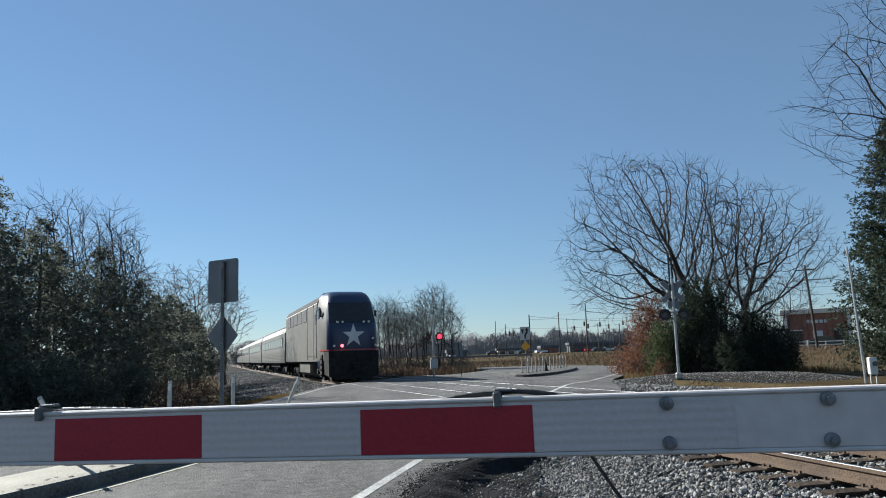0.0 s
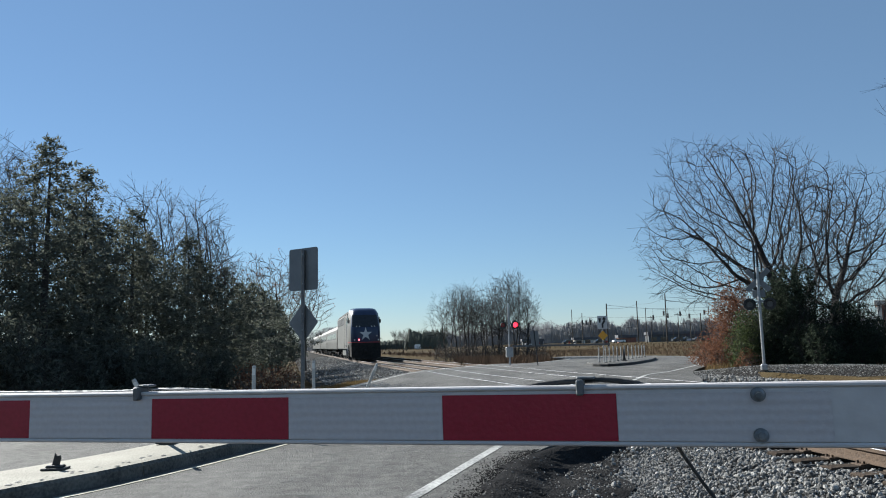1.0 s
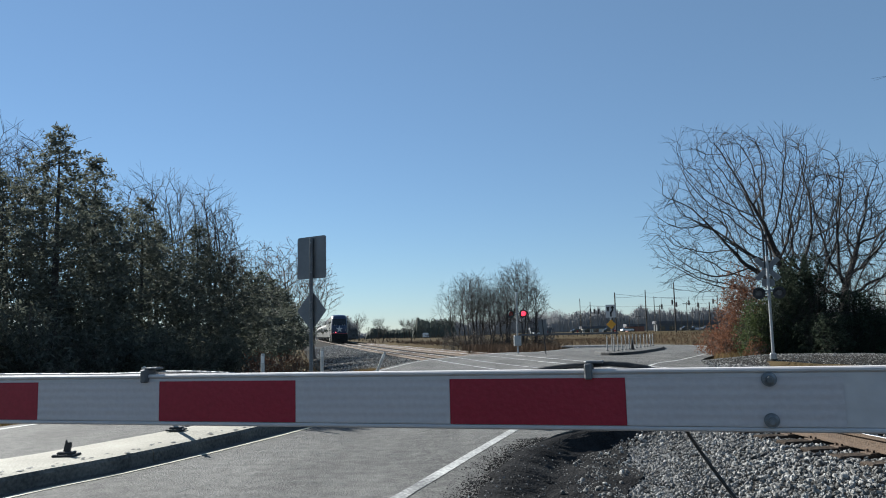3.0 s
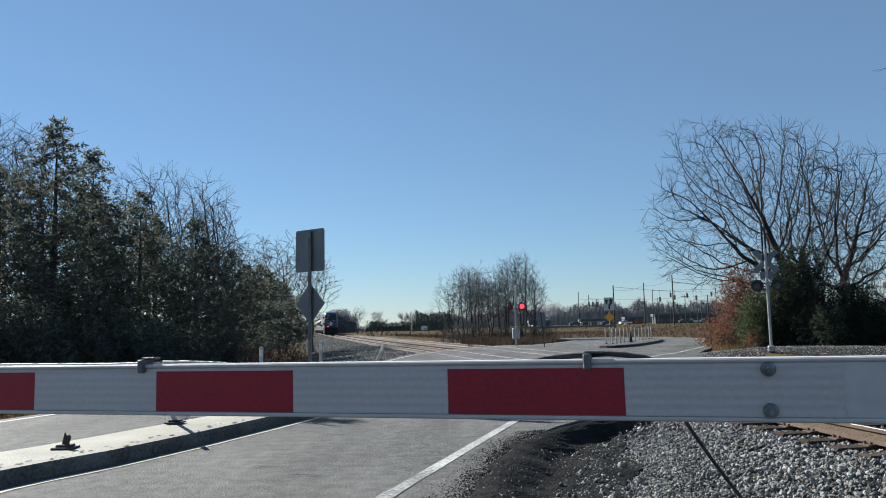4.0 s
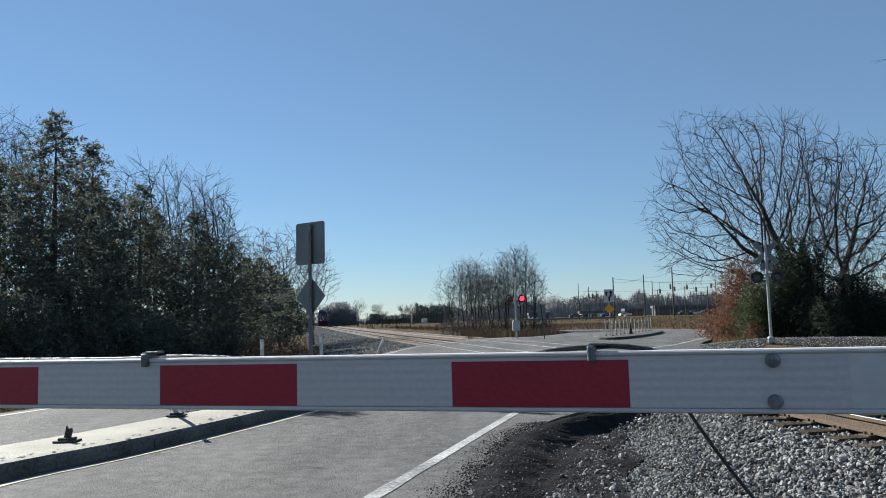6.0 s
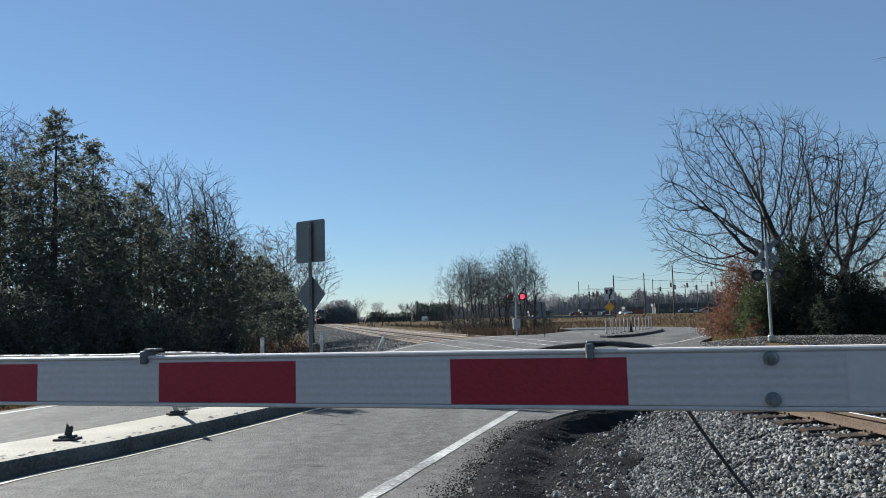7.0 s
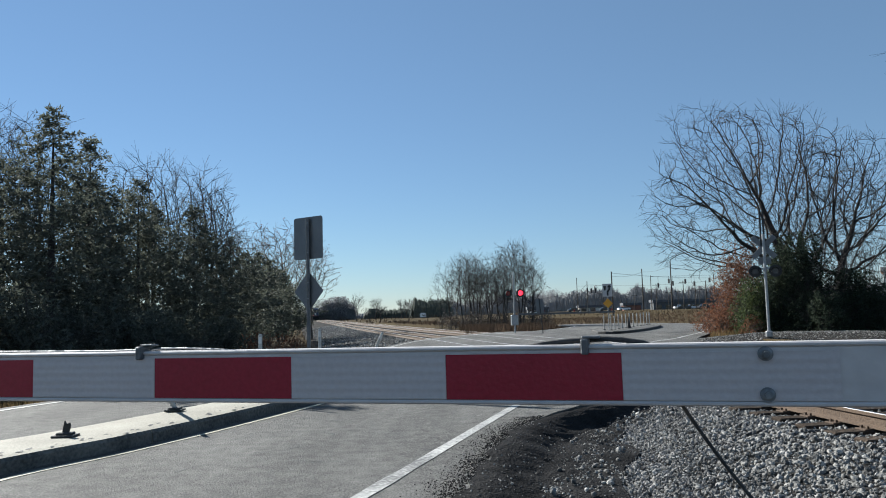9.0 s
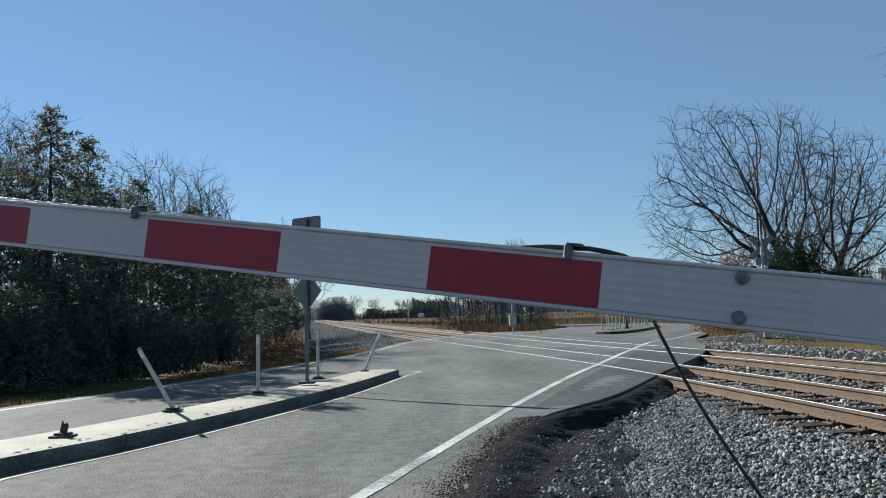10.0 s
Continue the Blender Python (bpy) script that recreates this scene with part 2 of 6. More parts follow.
class Shape:
    """Collects vertices and faces of one mesh."""

    def __init__(self):
        self.v, self.f = [], []

    def add(self, verts, faces, m=None):
        k = len(self.v)
        self.v += [tuple(m @ Vector(p)) if m else tuple(p) for p in verts]
        self.f += [tuple(k + i for i in f) for f in faces]
        return self

    def box(self, cx, cy, cz, sx, sy, sz, bevel=0.0, m=None):
        a, b, c = sx / 2, sy / 2, sz / 2
        if not bevel:
            vs = [(cx + i * a, cy + j * b, cz + k * c) for i in (-1, 1) for j in (-1, 1) for k in (-1, 1)]
            return self.add(vs, [(0, 1, 3, 2), (4, 6, 7, 5), (0, 4, 5, 1), (2, 3, 7, 6), (0, 2, 6, 4), (1, 5, 7, 3)], m)
        e = min(bevel, a * 0.9, b * 0.9, c * 0.9)
        bm = bmesh.new()
        for i in (-1, 1):
            for j in (-1, 1):
                for k in (-1, 1):
                    for q in ((a, b - e, c - e), (a - e, b, c - e), (a - e, b - e, c)):
                        bm.verts.new((cx + i * q[0], cy + j * q[1], cz + k * q[2]))
        bmesh.ops.convex_hull(bm, input=bm.verts)
        bm.verts.index_update()
        self.add([p.co[:] for p in bm.verts], [[p.index for p in f.verts] for f in bm.faces], m)
        bm.free()
        return self

    def tube(self, p, q, r0, r1=None, n=8, cap=True):
        p, q = Vector(p), Vector(q)
        r1 = r0 if r1 is None else r1
        d = q - p
        if d.length < 1e-6:
            return self
        d.normalize()
        x = d.orthogonal().normalized()
        y = d.cross(x)
        vs = []
        for c, r in ((p, r0), (q, r1)):
            for i in range(n):
                a = 2 * math.pi * i / n
                vs.append(c + x * (r * math.cos(a)) + y * (r * math.sin(a)))
        fs = [(i, (i + 1) % n, n + (i + 1) % n, n + i) for i in range(n)]
        if cap:
            fs += [tuple(range(n - 1, -1, -1)), tuple(range(n, 2 * n))]
        return self.add(vs, fs)

    def line(self, pts, r, n=6):
        """A round wire swept along points."""
        pts = [Vector(p) for p in pts]
        x = None
        rings = []
        for i, p in enumerate(pts):
            d = (pts[min(i + 1, len(pts) - 1)] - pts[max(i - 1, 0)]).normalized()
            x = d.orthogonal().normalized() if x is None else (x - d * x.dot(d)).normalized()
            y = d.cross(x)
            rings.append([p + x * (r * math.cos(6.2832 * k / n)) + y * (r * math.sin(6.2832 * k / n)) for k in range(n)])
        return self.loft(rings)

    def prism(self, poly, axis, lo, hi, m=None):
        """A flat outline drawn out along an axis: x: outline is (y, z); y: (x, z); z: (x, y)."""
        n = len(poly)

        def at(p, d):
            return (d, p[0], p[1]) if axis == "x" else (p[0], d, p[1]) if axis == "y" else (p[0], p[1], d)
        vs = [at(p, lo) for p in poly] + [at(p, hi) for p in poly]
        return self.add(vs, [tuple(range(n - 1, -1, -1)), tuple(range(n, 2 * n))] + [(i, (i + 1) % n, n + (i + 1) % n, n + i) for i in range(n)], m)

    def loft(self, rings, close=True):
        n = len(rings[0])
        vs = [p for r in rings for p in r]
        fs = []
        for k in range(len(rings) - 1):
            for i in range(n if close else n - 1):
                j = (i + 1) % n
                fs.append((k * n + i, k * n + j, (k + 1) * n + j, (k + 1) * n + i))
        if close:
            fs += [tuple(range(n - 1, -1, -1)), tuple(range((len(rings) - 1) * n, len(rings) * n))]
        return self.add(vs, fs)


def mesh_of(name, s, material, smooth=False):
    me = bpy.data.meshes.new(name)
    me.from_pydata([tuple(p) for p in s.v], [], s.f)
    me.materials.append(material)
    me.validate()
    bm = bmesh.new()
    bm.from_mesh(me)
    if len(bm.faces) < 20000:
        bmesh.ops.recalc_face_normals(bm, faces=bm.faces)
    bm.to_mesh(me)
    bm.free()
    if smooth:
        me.polygons.foreach_set("use_smooth", [True] * len(me.polygons))
    return me


def welded(s):
    """The same shape with its coinciding corners joined."""
    out, seen, at = Shape(), {}, []
    for v in s.v:
        key = tuple(round(c, 4) for c in v)
        if key not in seen:
            seen[key] = len(out.v)
            out.v.append(v)
        at.append(seen[key])
    out.f = [q for q in (tuple(dict.fromkeys(at[i] for i in f)) for f in s.f) if len(q) > 2]
    return out


def part(name, s, material, parent, label="", smooth=False):
    ob = new(name, mesh_of(name, s, material, smooth))
    ob.parent = parent
    return tagged(ob, label)


def thing(name, m, label, category, group="", kind=""):
    ob = new(name)
    ob.matrix_world = m
    ob.empty_display_size = 0.2
    return tagged(ob, label, category, group, kind)


def solid(name, s, material, label, category, kind="", group="", smooth=False):
    return tagged(new(name, mesh_of(name, s, material, smooth)), label, category, group, kind)


# ---- the plan: tracks, road, heights ----


def spline(ctrl, step=1.0):
    """A smooth line through points, sampled evenly."""
    out = []
    p = [Vector(c).to_2d() for c in ctrl]
    p = [p[0] * 2 - p[1], *p, p[-1] * 2 - p[-2]]
    for i in range(1, len(p) - 2):
        n = max(2, int((p[i + 1] - p[i]).length / step))
        d = (p[i + 1] - p[i]).length
        t0 = (p[i + 1] - p[i - 1]) / ((p[i + 1] - p[i]).length + (p[i] - p[i - 1]).length) * d
        t1 = (p[i + 2] - p[i]) / ((p[i + 2] - p[i + 1]).length + (p[i + 1] - p[i]).length) * d
        for k in range(n):
            u = k / n
            out.append(p[i] * (2 * u**3 - 3 * u**2 + 1) + t0 * (u**3 - 2 * u**2 + u) + p[i + 1] * (-2 * u**3 + 3 * u**2) + t1 * (u**3 - u**2))
    out.append(p[-2])
    return out


TRACK = spline([(9, -60), (7.0, -8), (6.2, 3), (5.38, 10.5), (4.4, 17), (2.85, 24.5), (1.15, 32.2), (-0.44, 40.9), (-3.6, 55.7), (-9.7, 86.4), (-16, 119), (-33.8, 212), (-58, 340), (-100, 560)], 0.5)
TRACK_A = np.array([p[:] for p in TRACK])
TRACK_S = np.concatenate([[0], np.cumsum(np.linalg.norm(np.diff(TRACK_A, axis=0), axis=1))])
RAIL_Z, SPACING = 0.15, 3.6


def on_track(s, side=0.0):
    """Point and direction on the near track's middle line, side metres to its right."""
    x, y = np.interp(s, TRACK_S, TRACK_A[:, 0]), np.interp(s, TRACK_S, TRACK_A[:, 1])
    x2, y2 = np.interp(s + 0.5, TRACK_S, TRACK_A[:, 0]), np.interp(s + 0.5, TRACK_S, TRACK_A[:, 1])
    d = Vector((x2 - x, y2 - y)).normalized()
    return Vector((x, y)) + Vector((d.y, -d.x)) * side, d


def s_at_y(y):
    return float(np.interp(y, TRACK_A[:, 1], TRACK_S))


def off_track(x, y):
    """Signed distance from the middle of the two tracks (right is positive)."""
    cx = float(np.interp(y, TRACK_A[:, 1], TRACK_A[:, 0]))
    return (x - cx) * 0.978 - SPACING / 2


def ease(t):
    t = min(1, max(0, t))
    return t * t * (3 - 2 * t)


def road_z(x, y):
    return RAIL_Z * (1 - ease((abs(off_track(x, y)) - 3.2) / 5.0))


RIGHT_LINE = spline([(-2.7, -0.6), (-0.67, 5.98), (1.0, 10.88), (3.6, 17.5), (5.5, 22.5), (9.2, 31.6), (14.6, 42.7), (17.9, 51.0), (20.4, 60.0), (20.4, 67.0), (17.6, 73.0), (13.2, 76.5)], 0.5)
RIGHT_EDGE = spline([(-2.3, -0.9), (0.14, 5.9), (0.53, 7.73), (1.27, 9.8), (2.46, 11.2), (4.25, 14.76), (7.5, 21.6), (10.0, 29.5), (11.6, 34.5), (15.2, 42.4), (18.7, 51.0), (21.2, 60.0), (21.2, 67.6), (18.2, 74.0), (13.4, 77.6)], 0.5)
LEFT_LINE = spline([(-11.4, -0.6), (-7.3, 12.6), (-6.46, 14.9), (-5.3, 18.5), (-3.95, 23.6), (-2.7, 28.3), (-0.95, 36.6), (1.6, 43.5), (4.2, 48.5), (8.2, 57), (10.9, 63.5), (11.6, 67.5), (11.2, 70.5), (9.6, 72.5)], 0.5)
KERB_RIGHT = [(-6.15, -0.6), (-4.12, 7.12), (-3.56, 8.23), (-2.86, 10.06), (-1.82, 13.3), (-1.27, 15.6), (-0.90, 17.3)]

# ---- ground, road ----


def terrain_z(x, y):
    d = off_track(x, y)
    z = -0.12
    if d > 4.0 and y > 12:                         # low gravel bank past the far track
        z = -0.12 + 0.25 * ease((d - 4.2) / 2.0) * (1 - ease((d - 8) / 4))
    if d < -4 and y > 20:                          # ballast bank on the near side of the curve
        z = -0.12 - 0.5 * ease((-d - 4) / 3) * (1 - ease((-d - 14) / 6))
    far = math.hypot(x, y)
    z += 0.9 * ease((x - 24) / 30) * ease((y - 30) / 40)
    if far > 5 and abs(d) > 5:
        z += 0.05 * noise.noise((x * 0.35, y * 0.35, 0))
    return z


def ground():
    s = Shape()
    xs = [-1500, -700, -300, -150, -80, -50] + list(np.arange(-36, 60.1, 1.0)) + [75, 95, 120, 170, 300, 700, 1500]
    ys = [-600, -200, -60, -30, -15] + list(np.arange(-6, 70.1, 1.0)) + list(range(75, 160, 6)) + [180, 230, 300, 420, 650, 1100, 2500]
    n = len(xs)
    road_l = np.array([p[:] for p in LEFT_LINE])
    road_r = np.array([p[:] for p in RIGHT_EDGE])
    vs = []
    for y in ys:
        for x in xs:
            z = terrain_z(x, y)
            if y < 90:
                l = np.interp(y, road_l[:130, 1], road_l[:130, 0])
                r = np.interp(y, road_r[:130, 1], road_r[:130, 0])
                d = off_track(x, y)
                if l - 1.2 < x < r + 1.0:
                    z = min(z, -0.14)
                if x > r - 1.0 and -9 < d < 8.3 and y < 35:
                    z = min(z, -0.45)
            if y > 24 and -9 < off_track(x, y) < 9:
                z = min(z, -0.75)
            vs.append((x, y, z))
    s.add(vs, [(j * n + i, j * n + i + 1, (j + 1) * n + i + 1, (j + 1) * n + i) for j in range(len(ys) - 1) for i in range(n - 1)])
    solid("ground", s, GRASS_DRY, "dry winter grass and bare earth", "ground", "structure", smooth=True)


def strip(left, right, n=14, lift=0.0, drop=0.25):
    """A slab between two lines, following the road's height, with edges that go down."""
    s = Shape()
    rings = []
    m = min(len(left), len(right))
    li = np.linspace(0, len(left) - 1, 170)
    ri = np.linspace(0, len(right) - 1, 170)
    la, ra = np.array([p[:] for p in left]), np.array([p[:] for p in right])
    for a, b in zip(li, ri):
        p = [np.interp(a, range(len(left)), la[:, k]) for k in (0, 1)]
        q = [np.interp(b, range(len(right)), ra[:, k]) for k in (0, 1)]
        ring = []
        for i in range(n + 1):
            u = i / n
            x, y = p[0] * (1 - u) + q[0] * u, p[1] * (1 - u) + q[1] * u
            ring.append((x, y, road_z(x, y) + lift))
        ring = [(ring[0][0], ring[0][1], ring[0][2] - drop)] + ring + [(ring[-1][0], ring[-1][1], ring[-1][2] - drop)]
        rings.append(ring)
    s.loft(rings, close=False)
    return s


def by_y(pts, y):
    a = np.array([p[:] for p in pts])
    k = int(np.argmax(a[:, 1] > y + 0.001)) or len(a) - 1
    return Vector((float(np.interp(y, a[: k + 1, 1], a[: k + 1, 0])), y))


def paint(pts, width, lift=0.006, wobble=0.0):
    s = Shape()
    l, r = [], []
    for i, p in enumerate(pts):
        d = (pts[min(i + 1, len(pts) - 1)] - pts[max(i - 1, 0)]).normalized()
        nrm = Vector((d.y, -d.x))
        w = width / 2 * (1 + wobble * noise.noise((p.x * 3, p.y * 3, 1)))
        l.append(p - nrm * w)
        r.append(p + nrm * w)
    s.loft([[(a.x, a.y, road_z(*a) + lift), (b.x, b.y, road_z(*b) + lift)] for a, b in zip(l, r)], close=False)
    return s


def road():
    left_edge = [p + Vector((-0.35, 0.1)) for p in LEFT_LINE]
    # both sides matched by their share of the way
    solid("road", strip(left_edge, RIGHT_EDGE), ASPHALT, "worn grey asphalt road over the level crossing", "road", "structure", smooth=False)
    for pts, w, name in ((RIGHT_LINE, 0.13, "white"), (LEFT_LINE[:-10], 0.12, "white")):
        solid("edge_line", paint(pts, w, 0.006, 0.3), LINE, "worn white painted edge line on the road", "road marking", "structure")
    k = spline(KERB_RIGHT, 0.4)
    off = [p + Vector((0.11, -0.03)) for p in k] + [Vector((-0.62, 17.7)), Vector((-0.52, 18.05)), Vector((-0.66, 18.25)), Vector((-1.0, 18.2))]
    solid("median_line", paint(off, 0.08, 0.006, 0.5), LINE_YELLOW, "faded pale yellow line along the median kerb", "road marking", "structure")
    # fresh asphalt beside the rails
    s = Shape()
    a = [by_y(RIGHT_LINE, y) + Vector((0.35, 0)) for y in np.arange(10.6, 23.5, 0.5)]
    b = [by_y(RIGHT_EDGE, y) + Vector((-0.02, 0)) for y in np.arange(10.6, 23.5, 0.5)]
    s.loft([[(p.x, p.y, road_z(*p) + 0.003), (q.x, q.y, road_z(*q) + 0.003)] for p, q in zip(a, b)], close=False)
    solid("asphalt_patch", s, ASPHALT_NEW, "smooth darker asphalt apron beside the rails", "asphalt", "structure")
    # fine cracks in clusters, thickest where the lane climbs to the rails
    random.seed(5)
    for cx, cy, spread, count, size in ((-1.7, 7.6, 0.7, 7, 0.5), (-0.6, 9.6, 0.8, 7, 0.6), (-2.1, 10.6, 0.6, 4, 0.5), (0.1, 18.6, 1.0, 12, 1.2), (1.0, 20.5, 1.0, 9, 1.3), (-0.4, 21.6, 0.9, 8, 1.2), (-1.0, 24.0, 1.0, 6, 1.4)):
        s = Shape()
        for k in range(count):
            p, ang, pts = Vector((cx + random.gauss(0, spread), cy + random.gauss(0, spread * 0.6))), random.uniform(-0.5, 0.6), []
            for i in range(12):
                pts.append(p.copy())
                ang += random.uniform(-0.55, 0.55)
                p = p + Vector((math.cos(ang), math.sin(ang))) * size * random.uniform(0.5, 1.2) / 12
            one = paint(pts, 0.010 + 0.0006 * cy, 0.0045, 0.95)
            s.add(one.v, one.f)
        solid("road_cracks", s, TAR, "cluster of thin dark cracks in the asphalt", "road cracks", "stuff")


def median():
    """Raised concrete island with a rounded end."""
    right = [p + Vector((-0.10, 0.03)) for p in spline(KERB_RIGHT, 0.5)]
    left = []
    for i, p in enumerate(right):
        d = (right[min(i + 1, len(right) - 1)] - right[max(i - 1, 0)]).normalized()
        left.append(p - Vector((d.y, -d.x)) * (1.42 - 0.55 * i / len(right)))
    end = (right[-1] + left[-1]) / 2
    d = (right[-1] - right[-2]).normalized()
    nrm = Vector((d.y, -d.x))
    w = (right[-1] - left[-1]).length / 2
    cap = [end + nrm * w * math.cos(a) + d * w * 0.45 * math.sin(a) for a in np.linspace(0.3, math.pi - 0.3, 7)]
    outline = right + cap + left[::-1]
    cx = [(p + q + r) / 3 for p, q, r in zip(outline, outline[1:] + outline[:1], outline[-1:] + outline[:-1])]
    n = len(outline)
    s = Shape()
    rings = []
    mid = sum(outline, Vector((0, 0))) / n

    def inset(k):
        out = []
        for i, p in enumerate(outline):
            d = (outline[(i + 1) % n] - outline[i - 1]).normalized()
            out.append(p - Vector((d.y, -d.x)) * k)
        return out
    z = lambda p, h: (p.x, p.y, road_z(*p) * 0.6 + h)
    rings = [[z(p, -0.1) for p in outline], [z(p, 0.115) for p in inset(0.01)], [z(p, 0.147) for p in inset(0.03)], [z(p, 0.155) for p in inset(0.15)]]
    k = 0
    for r in rings:
        s.v += r
    for j in range(3):
        for i in range(n):
            s.f.append((j * n + i, j * n + (i + 1) % n, (j + 1) * n + (i + 1) % n, (j + 1) * n + i))
    m = len(right)
    base = 3 * n
    ls = list(range(base + m + len(cap), base + n))[::-1]
    for i in range(m - 1):
        s.f.append((base + i, base + i + 1, ls[i + 1], ls[i]))
    s.f.append(tuple([base + m - 1] + list(range(base + m, base + m + len(cap))) + [ls[-1]]))
    solid("median", s, CONCRETE, "pale concrete kerbed traffic median, stained and chipped", "median", "structure")
    # lane-side cast kerb with its shade in the colour, in lengths with open joints
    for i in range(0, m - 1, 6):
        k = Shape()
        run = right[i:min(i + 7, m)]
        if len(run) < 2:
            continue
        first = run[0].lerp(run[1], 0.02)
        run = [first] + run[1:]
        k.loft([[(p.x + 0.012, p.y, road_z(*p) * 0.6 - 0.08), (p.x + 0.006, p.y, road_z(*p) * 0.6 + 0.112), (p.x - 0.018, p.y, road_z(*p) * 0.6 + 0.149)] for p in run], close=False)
        solid("kerb", k, KERB_SHADED, "concrete kerb along the median, its shade painted into the colour", "kerb", "structure")
    # scuffs of tyre rubber on the kerb's top
    random.seed(11)
    s = Shape()
    for i in range(150):
        u = random.random() ** 1.2
        i0 = int(u * (m - 2))
        p = right[i0].lerp(right[i0 + 1], random.random())
        q = p + Vector((-random.uniform(0.07, 0.3), random.uniform(-0.1, 0.1)))
        r = random.uniform(0.008, 0.035)
        a0 = random.random() * 6
        vs = [(q.x + r * random.uniform(0.5, 1.4) * math.cos(a0 + a), q.y + r * 2 * random.uniform(0.5, 1.4) * math.sin(a0 + a), 0.159 + road_z(*q) * 0.6) for a in np.linspace(0, 5.4, 7)]
        s.add(vs, [tuple(range(7))])
    solid("rubber_scuffs", s, RUBBER, "dark chips and rubber scuffs on the kerb", "stains", "stuff")


MEDIAN_Z = 0.155


def delineator(x, y, z, height, lean_x=0.0, lean_y=0.0, flag=True, stub=False):
    lab = "broken-off black delineator base on the concrete median" if stub else "leaning worn white delineator post on a black rubber base" if abs(lean_x) > 5 else "weathered white delineator post on a black rubber base"
    t = thing("delineator_post", pose(x, y, z), lab, "delineator", "delineators on the median")
    b = Shape()
    b.box(0, 0, 0.012, 0.24, 0.20, 0.024, 0.008)
    b.box(0, 0, 0.035, 0.17, 0.13, 0.03, 0.012)
    part("base", b, RUBBER, t, "black rubber base")
    tilt = pose(0, 0, 0.04, lean_y, lean_x, 0)
    p = Shape()
    if stub:
        p.prism([(-0.035, 0), (0.035, 0), (0.038, 0.09), (0.02, 0.12), (-0.01, 0.10), (-0.036, 0.13)], "y", -0.012, 0.012)
        p.v = [tuple(tilt @ Vector(v)) for v in p.v]
        part("stump", p, RUBBER, t, "torn black stump")
        return t
    ring = [(0.032 * math.cos(a), 0.020 * math.sin(a)) for a in np.linspace(0, 2 * math.pi, 12, endpoint=False)]
    p.loft([[tuple(tilt @ Vector((u, v, h))) for u, v in ring] for h in (0, height * 0.5, height - 0.02)] + [[tuple(tilt @ Vector((u * 0.8, v * 0.6, height))) for u, v in ring]])
    part("post", p, POST_WHITE if not abs(lean_x) > 5 else POST_WHITE, t, smooth=False)
    if flag:
        f = Shape()
        f.box(0, -0.021, height - 0.1, 0.05, 0.004, 0.11, 0.001)
        f.v = [tuple(tilt @ Vector(v)) for v in f.v]
        part("reflector", f, SIGN_WHITE, t, "white reflective band")
    return t


def median_things():
    delineator(-4.20, 8.45, MEDIAN_Z, 0.1, 12, 0, stub=True)
    delineator(-3.72, 10.5, MEDIAN_Z + 0.01, 0.95, -27, 8)
    delineator(-3.02, 12.45, MEDIAN_Z + 0.02, 0.93, 0.5, 0)
    delineator(-2.43, 14.85, MEDIAN_Z + 0.04, 0.93, 0, 0)
    delineator(-1.75, 17.15, MEDIAN_Z - 0.02, 0.93, 24, 4)
    # sign post with two signs, seen from behind
    t = thing("road_sign", pose(-2.5, 14.05, MEDIAN_Z + 0.03), "two grey sign backs on a square steel post", "road sign")
    s = Shape()
    s.box(0, 0, 1.53, 0.062, 0.062, 3.06, 0.006)
    for i in range(58):
        s.box(0, -0.0315, 0.1 + i * 0.05, 0.012, 0.002, 0.012)
    part("post", s, SHADED_STEEL, t, "perforated square steel post, colour darkened for backlight")
    s = Shape()
    s.box(0, 0, 0.02, 0.3, 0.22, 0.04, 0.01)
    part("base", s, RUBBER, t)
    turn = pose(0, 0.05, 0, 0, 0, -35)

    def plate(w, h, z, rot, r=0.05):
        o = []
        for cx, cz, a0 in ((w / 2 - r, h / 2 - r, 0), (-w / 2 + r, h / 2 - r, 90), (-w / 2 + r, -h / 2 + r, 180), (w / 2 - r, -h / 2 + r, 270)):
            o += [(cx + r * math.cos(radians(a0 + k * 22.5)), cz + r * math.sin(radians(a0 + k * 22.5))) for k in range(5)]
        c, si = math.cos(radians(rot)), math.sin(radians(rot))
        return [(x * c - zz * si, x * si + zz * c + z) for x, zz in o]
    s = Shape()
    s.prism(plate(0.75, 0.80, 2.70, 0), "y", -0.002, 0.002, turn)
    big = part("rectangular_sign", s, ALUM, t, "back of a tall rectangular aluminium sign")
    s = Shape()
    s.prism(plate(0.54, 0.54, 1.70, 45, 0.03), "y", -0.002, 0.002, turn)
    dia = part("diamond_sign", s, ALUM, t, "back of a diamond aluminium sign")
    for zz in (2.42, 2.98):
        s = Shape()
        s.tube((0, -0.035, zz), (0, 0.05, zz), 0.011, n=6)
        part("bolt", s, GALV, big)
    for zz in (1.56, 1.86):
        s = Shape()
        s.tube((0, -0.035, zz), (0, 0.05, zz), 0.011, n=6)
        part("bolt", s, GALV, dia)


# ---- tracks ----


